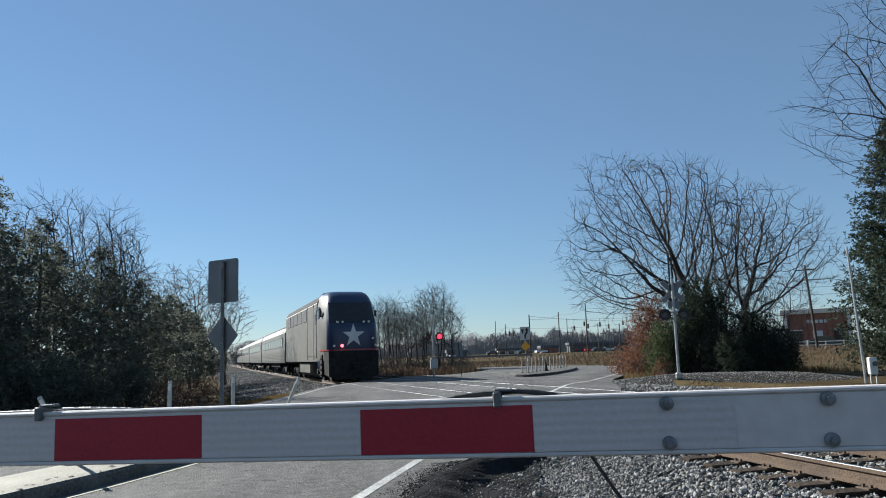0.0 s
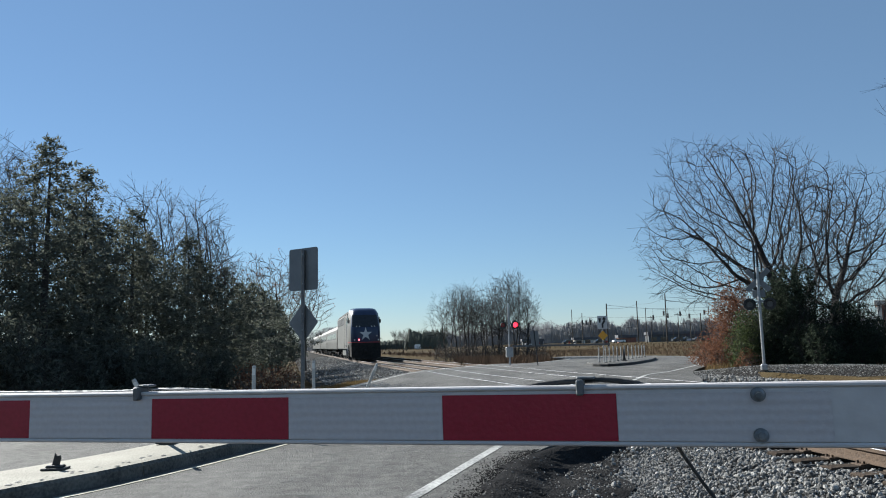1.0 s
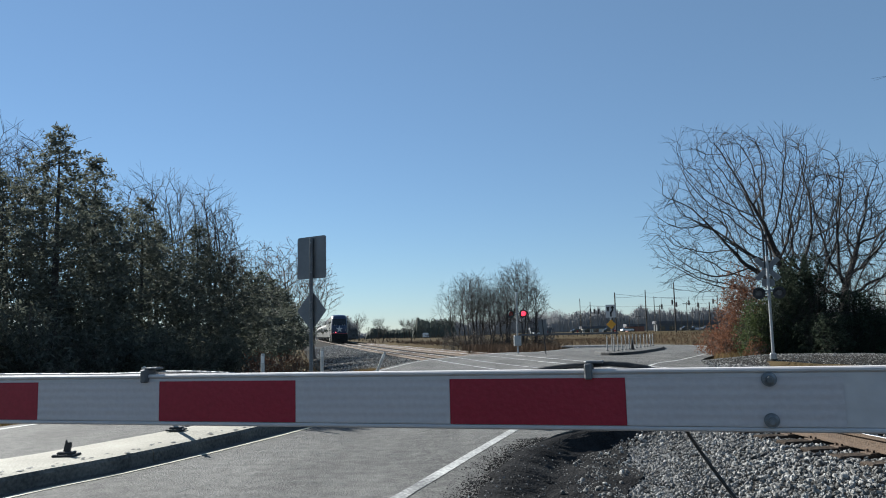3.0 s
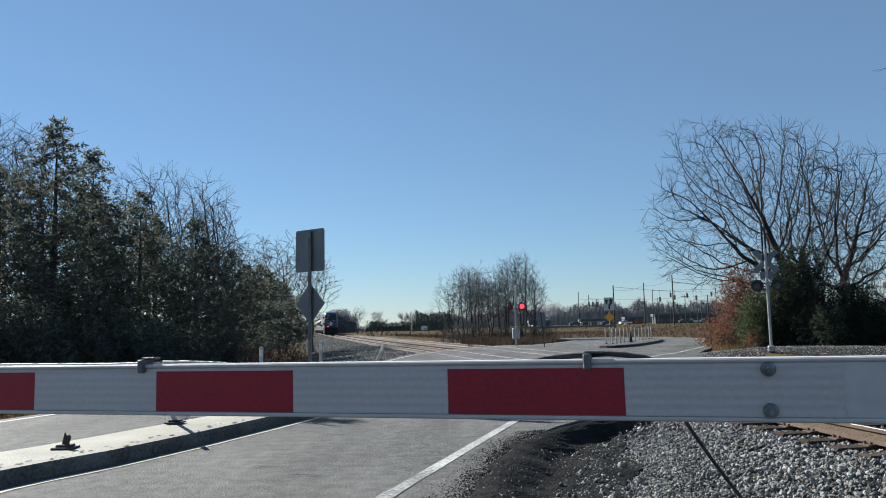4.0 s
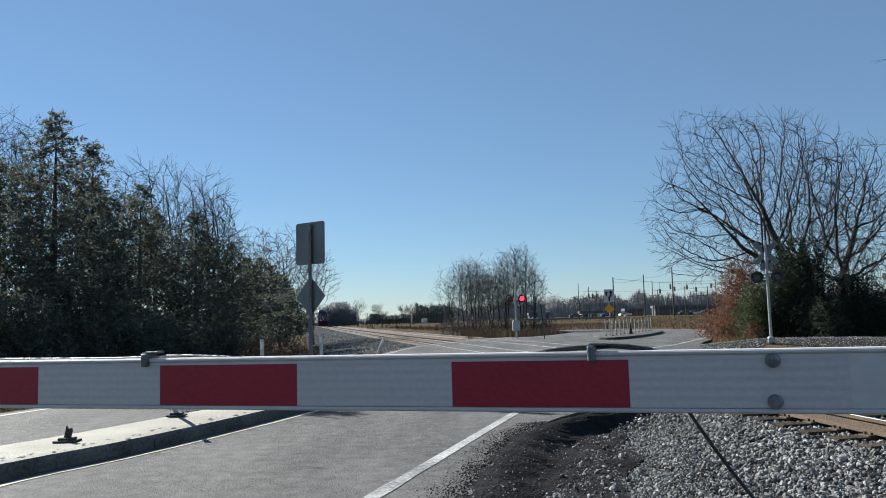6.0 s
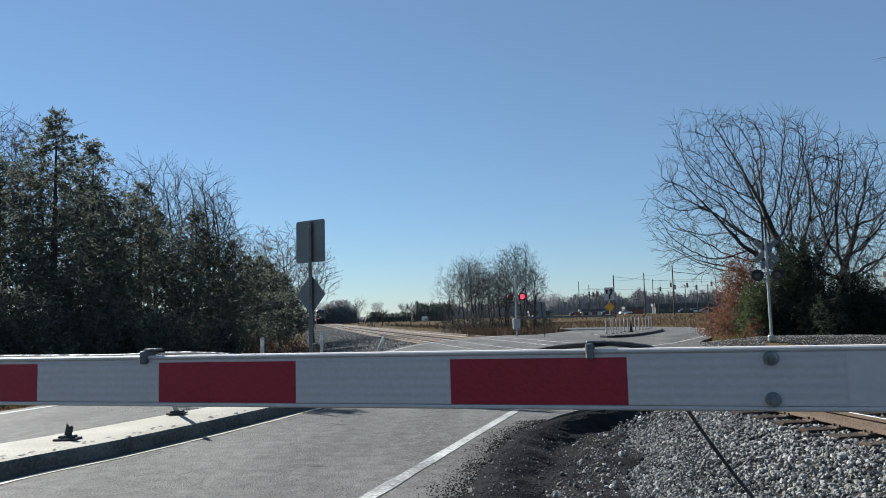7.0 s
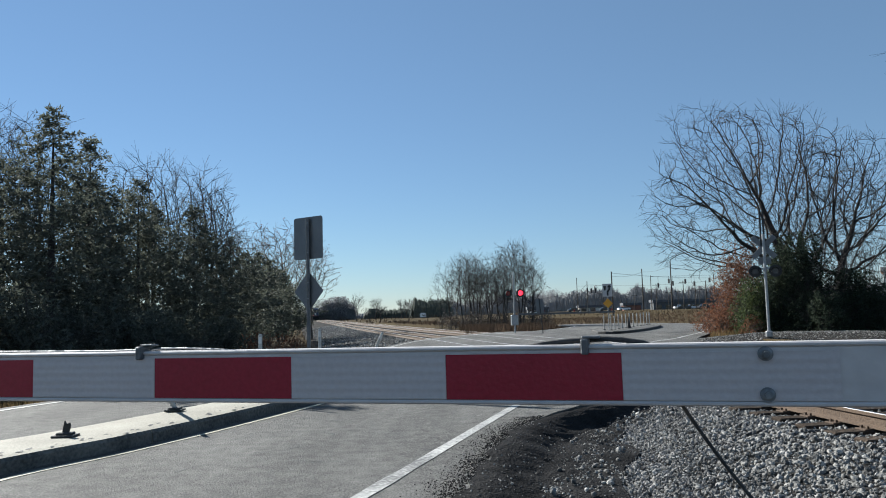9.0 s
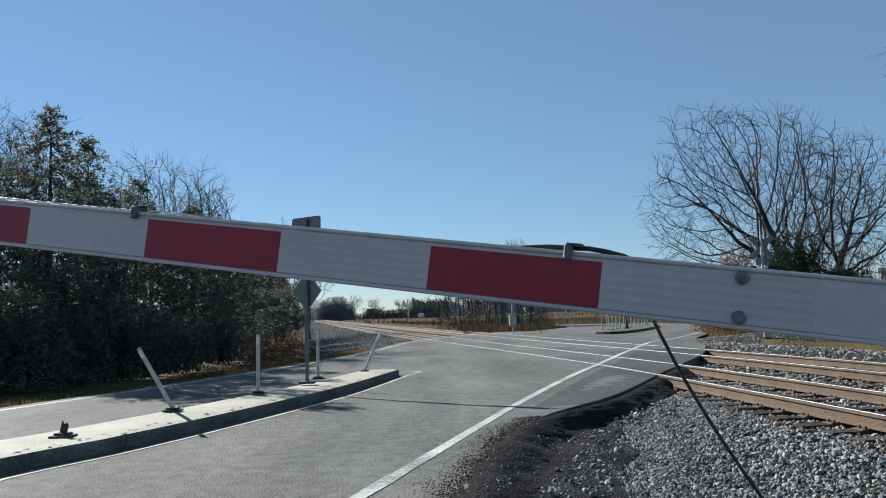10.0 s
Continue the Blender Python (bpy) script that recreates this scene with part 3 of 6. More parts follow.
def railway_track(side, label):
    t = thing("railway_track", pose(0, 0, 0), label, "railway track", "tracks of the level crossing")
    ys0, ys1 = s_at_y(-40), s_at_y(500)
    ss = list(np.arange(s_at_y(-40), s_at_y(60), 1.0)) + list(np.arange(s_at_y(60), ys1, 4.0))
    for g in (-0.7525, 0.7525):
        body, top = Shape(), Shape()
        prof = [(-0.07, -0.17), (0.07, -0.17), (0.07, -0.158), (0.012, -0.135), (0.010, -0.055), (0.034, -0.04), (0.034, -0.002), (-0.034, -0.002), (-0.034, -0.04), (-0.010, -0.055), (-0.012, -0.135), (-0.07, -0.158)]
        tp = [(-0.024, -0.003), (0.024, -0.003), (0.020, 0.002), (-0.020, 0.002)]
        rb, rt = [], []
        for q in ss:
            p, d = on_track(q, side + g)
            nrm = Vector((d.y, -d.x))
            rb.append([(p.x + nrm.x * u, p.y + nrm.y * u, RAIL_Z + 0.008 + w) for u, w in prof])
            rt.append([(p.x + nrm.x * u, p.y + nrm.y * u, RAIL_Z + 0.008 + w) for u, w in tp])
        body.loft(rb)
        top.loft(rt)
        r = part("rail", body, RUST, t, "rusty brown rail")
        part("running_surface", top, RAIL_TOP, r, "polished bright rail head")
    # wooden ties, the nearer ones singly
    tie = mesh_of("tie", Shape().box(0, 0, 0, 2.6, 0.22, 0.17, 0.012), TIE)
    plate = Shape()
    plate.box(0, 0, 0.09, 0.34, 0.18, 0.018, 0.004)
    for u in (-0.11, 0.11):
        for v in (-0.05, 0.05):
            plate.box(u, v, 0.108, 0.028, 0.028, 0.04)
    plate_mesh = mesh_of("tie_plate", plate, RUST)
    rest = Shape()
    q = s_at_y(-6)
    random.seed(21 + int(side))
    k = 0
    while q < s_at_y(230):
        p, d = on_track(q, side)
        ang = math.atan2(-d.x, d.y)
        m = pose(p.x, p.y, RAIL_Z - 0.262 + random.uniform(-0.008, 0.004), random.uniform(-0.6, 0.6), random.uniform(-0.4, 0.4), math.degrees(ang) + random.uniform(-1.2, 1.2))
        edge = by_y(RIGHT_EDGE, min(p.y, 60)).x
        on_road = by_y(LEFT_LINE, max(2, min(p.y, 60))).x - 1.3 < p.x < edge - 0.9 and 10 < p.y < 60
        if not on_road:
            if p.y < 32:
                ob = new("tie", tie)
                ob.parent, ob.matrix_basis = t, m
                for g in (-0.7525, 0.7525):
                    pl = new("tie_plate", plate_mesh)
                    pl.parent, pl.location = ob, (g, 0, 0)
            else:
                rest.box(0, 0, 0, 2.6, 0.22, 0.17, m=m)
        q += 0.53
        k += 1
    tagged(part("far_ties", rest, TIE, t), kind="stuff")
    # rubber flangeways across the road
    return t


def rail_crossing_panels():
    for side in (0.0, SPACING):
        for g in (-0.7525, 0.7525):
            for o, w in ((-0.075, 0.05), (0.085, 0.07)):
                s = Shape()
                ring = []
                for y in np.arange(13, 42, 0.5):
                    p, d = on_track(s_at_y(y), side + g + o)
                    if not (by_y(LEFT_LINE, p.y).x - 0.2 < p.x < by_y(RIGHT_EDGE, p.y).x - 0.03):
                        continue
                    n = Vector((d.y, -d.x)) * w / 2
                    ring.append([(p.x - n.x, p.y - n.y, RAIL_Z + 0.0045), (p.x + n.x, p.y + n.y, RAIL_Z + 0.0045)])
                if len(ring) > 2:
                    s.loft(ring, close=False)
                    solid("flangeway", s, TAR, "dark rubber flangeway beside the rail in the road", "flangeway", "structure")


def stones(name, label, count, where, lo, hi, seed, material=None):
    """Broken stones lying on the bed; where(rng) gives x, y, z or None."""
    phi = (1 + 5**0.5) / 2
    V = np.array([(-1, phi, 0), (1, phi, 0), (-1, -phi, 0), (1, -phi, 0), (0, -1, phi), (0, 1, phi), (0, -1, -phi), (0, 1, -phi), (phi, 0, -1), (phi, 0, 1), (-phi, 0, -1), (-phi, 0, 1)]) / 1.9
    F = np.array([(0, 11, 5), (0, 5, 1), (0, 1, 7), (0, 7, 10), (0, 10, 11), (1, 5, 9), (5, 11, 4), (11, 10, 2), (10, 7, 6), (7, 1, 8), (3, 9, 4), (3, 4, 2), (3, 2, 6), (3, 6, 8), (3, 8, 9), (4, 9, 5), (2, 4, 11), (6, 2, 10), (8, 6, 7), (9, 8, 1)])
    rng = np.random.default_rng(seed)
    vs, fs, k = [], [], 0
    for i in range(count):
        p = where(rng)
        if p is None:
            continue
        r = lo + (hi - lo) * rng.random() ** 1.6
        q, _ = np.linalg.qr(rng.normal(size=(3, 3)))
        w = (V * rng.uniform(0.65, 1.25, size=(12, 1))) * (r * rng.uniform(0.6, 1.2, size=3))
        vs.append(w @ q + np.array(p))
        fs.append(F + 12 * k)
        k += 1
    me = bpy.data.meshes.new(name)
    va, fa = np.concatenate(vs), np.concatenate(fs)
    me.from_pydata(va.tolist(), [], fa.tolist())
    me.materials.append(material or STONE)
    tagged(new(name, me), label, "gravel", kind="stuff")


def bed_z(x, y):
    d = off_track(x, y)
    z = -0.055 if abs(d) < 3.6 else -0.055 - 0.10 * ease((abs(d) - 3.6) / 1.6)
    return z + 0.03 * noise.noise((x * 1.3, y * 1.3, 4)) - 0.02


def mound_z(x, y):
    """Height of the gravel mound past the far track."""
    u, v = (x - 16.0) / 8.4, (y - 32.6 + 0.8 * (x - 14.6) / 6.4) / 5.2
    return -0.3 + 0.5 * ease(1.25 - 1.25 * math.hypot(u, v)) + 0.03 * noise.noise((x * 0.9, y * 0.9, 3))


def ballast():
    # bed right of the road, under both tracks and to the verge beyond
    s = Shape()
    ys = np.arange(-8, 34, 0.4)
    n = 40
    for y in ys:
        a = by_y(RIGHT_EDGE, y).x - 0.4
        b = float(np.interp(y, TRACK_A[:, 1], TRACK_A[:, 0])) + 10.0
        b = max(b, a + 0.6)
        for i in range(n + 1):
            u = i / n
            x = a + (b - a) * u
            s.v.append((x, y, bed_z(x, y) + 0.16 * ease((off_track(x, y) - 4.0) / 1.8) * (1 - ease((off_track(x, y) - 7) / 2))))
    s.f = [(j * (n + 1) + i, j * (n + 1) + i + 1, (j + 1) * (n + 1) + i + 1, (j + 1) * (n + 1) + i) for j in range(len(ys) - 1) for i in range(n)]
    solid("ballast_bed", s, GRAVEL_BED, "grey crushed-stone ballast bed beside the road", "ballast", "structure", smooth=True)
    # the same on the other side of the road, along the curve
    s = Shape()
    ss = np.arange(s_at_y(27), s_at_y(420), 1.5)
    prof = [(-6.2, -0.55), (-4.2, -0.28), (-2.4, -0.06), (-1.7, -0.03), (1.8, -0.03), (5.3, -0.03), (6.2, -0.1), (7.6, -0.5)]
    s.loft([[(*(on_track(q, u)[0]), w) for u, w in prof] for q in ss], close=False)
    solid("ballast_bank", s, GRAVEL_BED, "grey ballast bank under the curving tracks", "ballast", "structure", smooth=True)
    # black grit along the asphalt edge, drawn on as shade over the slab's side
    s = Shape()
    n = 16
    ys = np.arange(3, 16.4, 0.12)
    for y in ys:
        e = by_y(RIGHT_EDGE, y).x
        w = 0.5 + (0.8 + 0.6 * noise.noise((0, y * 0.8, 2))) * ease((11.6 - y) / 3.4)
        for i in range(n + 1):
            u = i / n
            x = e - 0.06 - (0.10 * noise.noise((3, y * 2, 2)) + 0.10 * noise.noise((5, y * 7, 2)) + 0.06 * noise.noise((7, y * 19, 2))) * (1 - u) + (w + 0.1) * u
            k = ease((x - e - 0.02) / 0.55)
            # further on the black skirt stands in for shade below the slab
            low = ease((y - 8.8) / 2.0)
            hi = (road_z(x, y) + 0.008) * (1 - low) + (road_z(x, y) - 0.03) * low
            x += 0.07 * low
            z = hi * (1 - k) + (bed_z(x, y) + 0.04) * k
            rough = noise.noise((x * 4, y * 4, 1)) + 0.6 * noise.noise((x * 11, y * 11, 5))
            s.v.append((x, y, z + 0.03 * rough * min(1, 2.5 * u) - (0.10 if i == n else 0)))
    s.f = [(j * (n + 1) + i, j * (n + 1) + i + 1, (j + 1) * (n + 1) + i + 1, (j + 1) * (n + 1) + i) for j in range(len(ys) - 1) for i in range(n)]
    solid("black_grit", s, DIRT, "black cinder grit along the asphalt edge, also darkening the slab's shaded side", "grit", "structure")

    def near(rng):
        y = 4.6 + 11 * rng.random() ** 1.25
        e = by_y(RIGHT_EDGE, y).x
        c = float(np.interp(y, TRACK_A[:, 1], TRACK_A[:, 0]))
        x = e + (c + 1.0 - e) * rng.random()
        if x - e < 0.3 + (0.9 + 0.6 * noise.noise((0, y * 0.8, 2))) * rng.random() ** 0.55 * ease((12.6 - y) / 3.6) or abs(x - c + 0.7525) < 0.1 or (x - e < 2.1 and y < 11.5 and rng.random() < 0.8 - 0.5 * ease((x - e - 1.2) / 0.9)):
            return None
        return x, y, bed_z(x, y) + rng.uniform(-0.01, 0.02) + 0.05 * (1 - ease((x - e - 0.9) / 0.6)) * ease((12.4 - y) / 1.5)

    def between(rng):
        y = 7 + 16 * rng.random()
        c = float(np.interp(y, TRACK_A[:, 1], TRACK_A[:, 0]))
        x = c + rng.uniform(-0.6, 7.4)
        if x < by_y(RIGHT_EDGE, y).x + 0.05:
            return None
        return x, y, bed_z(x, y) + rng.uniform(-0.01, 0.04)

    def bank(rng):
        y = 15 + 20 * rng.random()
        c = float(np.interp(y, TRACK_A[:, 1], TRACK_A[:, 0]))
        x = c + rng.uniform(5.0, 10.5)
        if x < by_y(RIGHT_EDGE, y).x + 0.05:
            return None
        d = off_track(x, y)
        return x, y, bed_z(x, y) + 0.16 * ease((d - 4.0) / 1.8) * (1 - ease((d - 7) / 2)) + 0.01

    def curve(rng):
        q = s_at_y(28) + 90 * rng.random() ** 1.5
        u = rng.uniform(-5.6, -1.0)
        p = on_track(q, u)[0]
        if p.x > by_y(LEFT_LINE, min(p.y, 60)).x - 0.6 and p.y < 45:
            return None
        return p.x, p.y, float(np.interp(u, [-6.2, -4.2, -2.4, -1.7], [-0.55, -0.28, -0.06, -0.03])) + 0.01
    stones("gravel", "loose grey crushed ballast stones beside the track", 42000, near, 0.010, 0.037, 1)

    def small(rng):
        y = 4.6 + 8.5 * rng.random() ** 1.2
        e = by_y(RIGHT_EDGE, y).x
        x = e + 0.4 + abs(rng.normal(0.6, 0.65))
        return x, y, bed_z(x, y) + rng.uniform(0.0, 0.028)
    stones("fine_gravel", "fine grey gravel between the grit and the ballast", 34000, small, 0.006, 0.021, 12)

    def fines(rng):
        y = 4.8 + 8 * rng.random() ** 1.3
        e = by_y(RIGHT_EDGE, y).x
        x = e - 0.15 + 2.6 * rng.random() ** 0.8
        k = ease((x - e - 0.02) / 0.55)
        hi = road_z(x, y) + 0.008 if y < 9.4 else -0.12
        return x, y, hi * (1 - k) + (bed_z(x, y) + 0.045) * k

    def crumbs(rng):
        y = 4.6 + 5.2 * rng.random()
        e = by_y(RIGHT_EDGE, y).x
        x = e - 0.02 - abs(rng.normal(0, 0.16)) + 0.12 * noise.noise((3, y * 1.5, 8))
        return x, y, road_z(x, y) + 0.003
    stones("grit_crumbs", "black grit crumbs strewn over the asphalt edge", 6000, crumbs, 0.002, 0.009, 8, DIRT)
    stones("grit_stones", "small stones scattered on the black grit", 2600, fines, 0.004, 0.012, 6)
    stones("gravel", "grey ballast stones between the rails", 15000, between, 0.025, 0.05, 2)
    stones("gravel", "grey ballast stones on the bank past the tracks", 5000, bank, 0.03, 0.06, 3)
    stones("gravel", "grey ballast stones on the curving bank", 9000, curve, 0.03, 0.07, 4)

    # gravel mound round the foot of the far mast
    s = Shape()
    us, vs = np.linspace(-1, 1, 33), np.linspace(-1, 1, 25)
    for v in vs:
        for u in us:
            x, y = 16.0 + 8.6 * u, 32.4 + 5.4 * v - 1.0 * u
            s.v.append((x, y, mound_z(x, y)))
    s.f = [(j * 33 + i, j * 33 + i + 1, (j + 1) * 33 + i + 1, (j + 1) * 33 + i) for j in range(24) for i in range(32)]
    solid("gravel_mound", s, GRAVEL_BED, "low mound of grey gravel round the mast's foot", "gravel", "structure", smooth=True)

    def heap(rng):
        x, y = 16.0 + 8.2 * rng.uniform(-1, 1), 32.2 + 5.2 * rng.uniform(-1, 1)
        z = mound_z(x, y)
        return (x, y, z + 0.005) if z > -0.12 else None
    stones("gravel", "loose grey gravel on the low mound", 17000, heap, 0.012, 0.036, 14)


# ---- gate arm in front of the camera ----
PIVOT = (1.725, 1.266, 1.608)
ARM_YAW = -16.93                     # across the lane
ARM_ANGLES = [(0.0, -0.59), (0.5, -0.48), (1.0, -0.50), (1.5, -0.39), (2.0, -0.38), (2.5, -0.37), (4.0, -0.19), (4.5, -0.18), (5.0, -0.21), (5.5, -0.27), (7.0, -0.21), (7.5, -0.19), (8.0, -0.19), (8.5, -0.15), (9.0, -0.14), (9.3, 0.09), (9.4, 0.75), (9.5, 1.93), (9.6, 3.41), (9.7, 4.75), (9.8, 6.03), (9.9, 7.08), (10.0, 8.08)]


GATE_AT = pose(1.95, 1.55, -0.08, 0, 0, ARM_YAW)


def gate():
    """Mast and drive box, and the arm that turns on them."""
    g = thing("crossing_gate", GATE_AT, "level crossing gate with a red and white striped arm", "crossing gate")
    s = Shape()
    s.tube((0, 0, 0), (0, 0, 4.2), 0.065, n=16)
    part("mast", s, GALV, g)
    s = Shape()
    s.box(0, 0, 0.05, 0.4, 0.4, 0.1, 0.02)
    part("base_plate", s, GALV, g)
    s = Shape()
    s.box(-0.05, -0.03, 1.69, 0.42, 0.30, 0.6, 0.03)
    part("drive_box", s, GALV, g)
    return gate_arm(g)


def gate_arm(g):
    """Local x runs from the tip towards the pivot, origin at the pivot; sheets are 0.406 m long."""
    top, x0 = -0.30, -1.80            # upper edge of the sheets; edge between two stripes
    s = Shape()
    s.box(-3.0, 0.022, top - 0.049, 6.4, 0.034, 0.118, 0.004)
    t = part("gate_arm", s, WHITE_ARM, g, "white aluminium gate arm")
    for zz in (top + 0.013, top - 0.111):
        s = Shape()
        s.box(-3.0, 0.024, zz, 6.4, 0.046, 0.010, 0.003)
        part("arm_edge", s, WHITE_ARM, t, "rounded white edge strip")
    s = Shape()
    s.prism([(-0.27, 0.08), (-0.27, -0.46), (0.03, -0.46), (0.13, -0.12), (0.13, 0.13), (-0.12, 0.13)], "y", 0.012, 0.09)
    part("pivot_clamp", s, GALV, t, "steel clamp at the pivot")
    for k in range(-9, 3):
        w = 0.406
        xa = x0 + k * w
        if k == 1:
            w = 0.435
        if k == 2:
            continue
        s = Shape()
        s.box(xa + w / 2, 0.0035, top - 0.0525, w - 0.001, 0.002, 0.104)
        part("red_stripe" if k % 2 == 0 else "white_stripe", s, SHEET_RED if k % 2 == 0 else SHEET_WHITE, t, "red reflective sheet" if k % 2 == 0 else "white reflective sheet")
    # carriage bolts where the arm is clamped
    for u in (0.70, 1.03):
        for zz in (top - 0.006, top - 0.091):
            s = Shape()
            c = (x0 + u, 0, zz)
            s.tube((c[0], 0.003, zz), (c[0], -0.003, zz), 0.0155, 0.0155, 18)
            s.tube((c[0], -0.003, zz), (c[0], -0.0075, zz), 0.0135, 0.0085, 18)
            s.tube((c[0], -0.0075, zz), (c[0], -0.013, zz), 0.0062, 0.0058, 6)
            part("bolt", s, BOLT, t, "dull zinc bolt and washer")
    # clips on the upper edge with the lamp cable through them
    for u in (-0.855, 0.327):
        s = Shape()
        c = x0 + u
        s.box(c, 0.012, top + 0.014, 0.017, 0.05, 0.035, 0.003)
        s.box(c + 0.012, 0.02, top + 0.034, 0.04, 0.03, 0.006, 0.002)
        part("cable_clip", s, SHADED_STEEL, t, "dull steel cable clip")
    wire_line = Shape()
    wire_line.line([(x, 0.03, top + 0.022 + 0.003 * math.sin(x * 3.1) + 0.006 * math.exp(-((x - x0 + 0.78) / 0.12) ** 2)) for x in np.arange(-5.9, x0 - 0.6, 0.08)] + [(x0 - 0.58, 0.03, top + 0.016)], 0.0026, 6)
    part("tension_wire", wire_line, GALV, t, "thin pale wire along the arm")
    cable = Shape()
    pts = [(x0 + 0.19, 0.040, top + 0.012), (x0 + 0.23, 0.040, top + 0.0195), (x0 + 0.28, 0.038, top + 0.025), (x0 + 0.33, 0.036, top + 0.027), (x0 + 0.37, 0.038, top + 0.029), (x0 + 0.41, 0.040, top + 0.0255), (x0 + 0.45, 0.045, top + 0.019)]
    pts += [(x0 + 0.49, 0.055, top + 0.004), (x0 + 0.515, 0.065, top - 0.04), (x0 + 0.51, 0.068, top - 0.09)]
    cable.line(pts, 0.0062, 8)
    part("lamp_cable", cable, RUBBER, t, "black lamp cable looped over the arm")
    drop = Shape()
    a = Vector((x0 + 0.51, 0.068, top - 0.09))
    pts = [a + Vector((0.215 * u + 0.06 * u * u, 0.0, -0.38 * u)) for u in np.linspace(0, 1.6, 12)]
    drop.line([tuple(p) for p in pts], 0.0042, 7)
    part("hanging_cable", drop, RUBBER, t, "slack black cable that hangs from the arm")
    return t


# ---- train ----
SPEED = 31.2


def bogie(t, y, name="truck"):
    f = Shape()
    for x in (-1.05, 1.05):
        f.box(x, y, 0.62, 0.14, 2.9, 0.26, 0.03)
        f.box(x, y, 0.42, 0.16, 0.8, 0.26, 0.03)
        for k in (-1.2, 1.2):
            f.box(x * 1.04, y + k, 0.50, 0.2, 0.34, 0.34, 0.04)
    f.box(0, y, 0.66, 2.1, 0.5, 0.2, 0.02)
    ob = part(name, f, UNDER, t, "dark wheel truck frame")
    for k in (-1.2, 1.2):
        for x in (-0.76, 0.76):
            w = Shape()
            w.tube((x - 0.065, y + k, 0.5), (x + 0.065, y + k, 0.5), 0.5, n=24)
            sgn = -1 if x > 0 else 1
            w.tube((x + sgn * 0.065, y + k, 0.5), (x + sgn * 0.085, y + k, 0.5), 0.53, n=24)
            part("wheel", w, UNDER, ob)


def locomotive():
    """Nose at y = 0 looking to -y; wheels on z = 0; 18 m long."""
    t = thing("locomotive", pose(0, 0, 0), "navy-nosed passenger diesel locomotive with a large white star", "locomotive")

    def ring(y, w, zb, zt, shoulder):
        h = w / 2
        return [(-h, y, zb), (-h, y, zt - shoulder), (-h + shoulder * 0.35, y, zt - shoulder * 0.4), (-h + shoulder * 1.1, y, zt - 0.06), (0, y, zt), (h - shoulder * 1.1, y, zt - 0.06), (h - shoulder * 0.35, y, zt - shoulder * 0.4), (h, y, zt - shoulder), (h, y, zb)]
    s = Shape()
    s.loft([ring(2.6, 3.05, 1.1, 4.72, 0.55), ring(17.6, 3.05, 1.1, 4.6, 0.5)])
    part("hood", s, TRAIN_SILVER, t, "silver-grey carbody")
    s = Shape()
    s.loft([ring(2.55, 3.0, 4.15, 4.75, 0.5), ring(17.5, 3.0, 4.05, 4.63, 0.46)])
    part("roof", s, UNDER, t)
    # cab with raked windscreen; the nose narrows towards the front and its corners are round
    levels = [(0.62, 0.30, 2.62, 2.98), (1.15, 0.12, 2.72, 3.06), (1.7, 0.03, 2.76, 3.1), (2.3, 0.0, 2.76, 3.1), (2.7, 0.02, 2.74, 3.1), (3.02, 0.09, 2.72, 3.1), (3.3, 0.25, 2.68, 3.08), (3.7, 0.50, 2.62, 3.05), (4.1, 0.76, 2.54, 2.98), (4.4, 1.0, 2.40, 2.84), (4.6, 1.28, 2.2, 2.62), (4.72, 1.65, 1.9, 2.3), (4.77, 2.2, 1.5, 1.8)]

    def plan(z, y, wf, wb):
        f, h = wf / 2, wb / 2
        half = [(f * 0.45, y + 0.01), (f * 0.78, y + 0.07), (f * 0.93, y + 0.20), (f, y + 0.42), (f + (h - f) * 0.55, y + 0.85), (h - 0.01, max(y + 1.45, 1.7)), (h, 2.7)]
        return [(-px, py, z) for px, py in half[::-1]] + [(0, y, z)] + [(px, py, z) for px, py in half]
    rings = [plan(*q) for q in levels]
    front, flank = Shape(), Shape()
    for k in range(len(rings) - 1):
        for i in range(14):
            side = (i < 3 or i > 10) and 1 <= k < 9
            (flank if side else front).add([rings[k][i], rings[k][i + 1], rings[k + 1][i + 1], rings[k + 1][i]], [(0, 1, 2, 3)])
    front.add(rings[-1], [tuple(range(15))])
    front.add(rings[0], [tuple(range(15))])
    cab = part("cab", welded(front), NAVY, t, "navy blue cab and rounded nose", smooth=True)
    part("cab_flank", welded(flank), TRAIN_SILVER, cab, "silver cab sides that sweep into the nose", smooth=True)
    s = Shape()
    pane = [plan(z, y - 0.012, wf, wb) for z, y, wf, wb in levels[5:9]]
    s.loft([r[4:11] for r in pane], close=False)
    part("windscreen", welded(s), GLASS_DARK, cab, "dark raked windscreen", smooth=True)
    for x in (-1, 1):
        s = Shape()
        s.box(x * 1.535, 2.05, 3.62, 0.03, 0.6, 0.62, 0.01)
        part("side_window", s, GLASS_DARK, cab)
        s = Shape()
        s.box(x * 1.545, 3.15, 2.55, 0.03, 0.66, 2.5, 0.01)
        part("cab_door", s, TRAIN_GREY, cab)
        s = Shape()
        s.box(x * 1.552, 3.15, 3.35, 0.03, 0.4, 0.55, 0.01)
        part("door_window", s, GLASS_DARK, cab)
        for k in (3.9, 6.4):
            s = Shape()
            s.box(x * 1.548, k, 2.7, 0.02, 0.07, 3.0, 0.004)
            part("panel_joint", s, UNDER, t)
        s = Shape()
        s.box(x * 1.54, 1.35, 3.55, 0.14, 0.05, 0.34, 0.02)
        part("mirror", s, BLACK, cab)
        s = Shape()
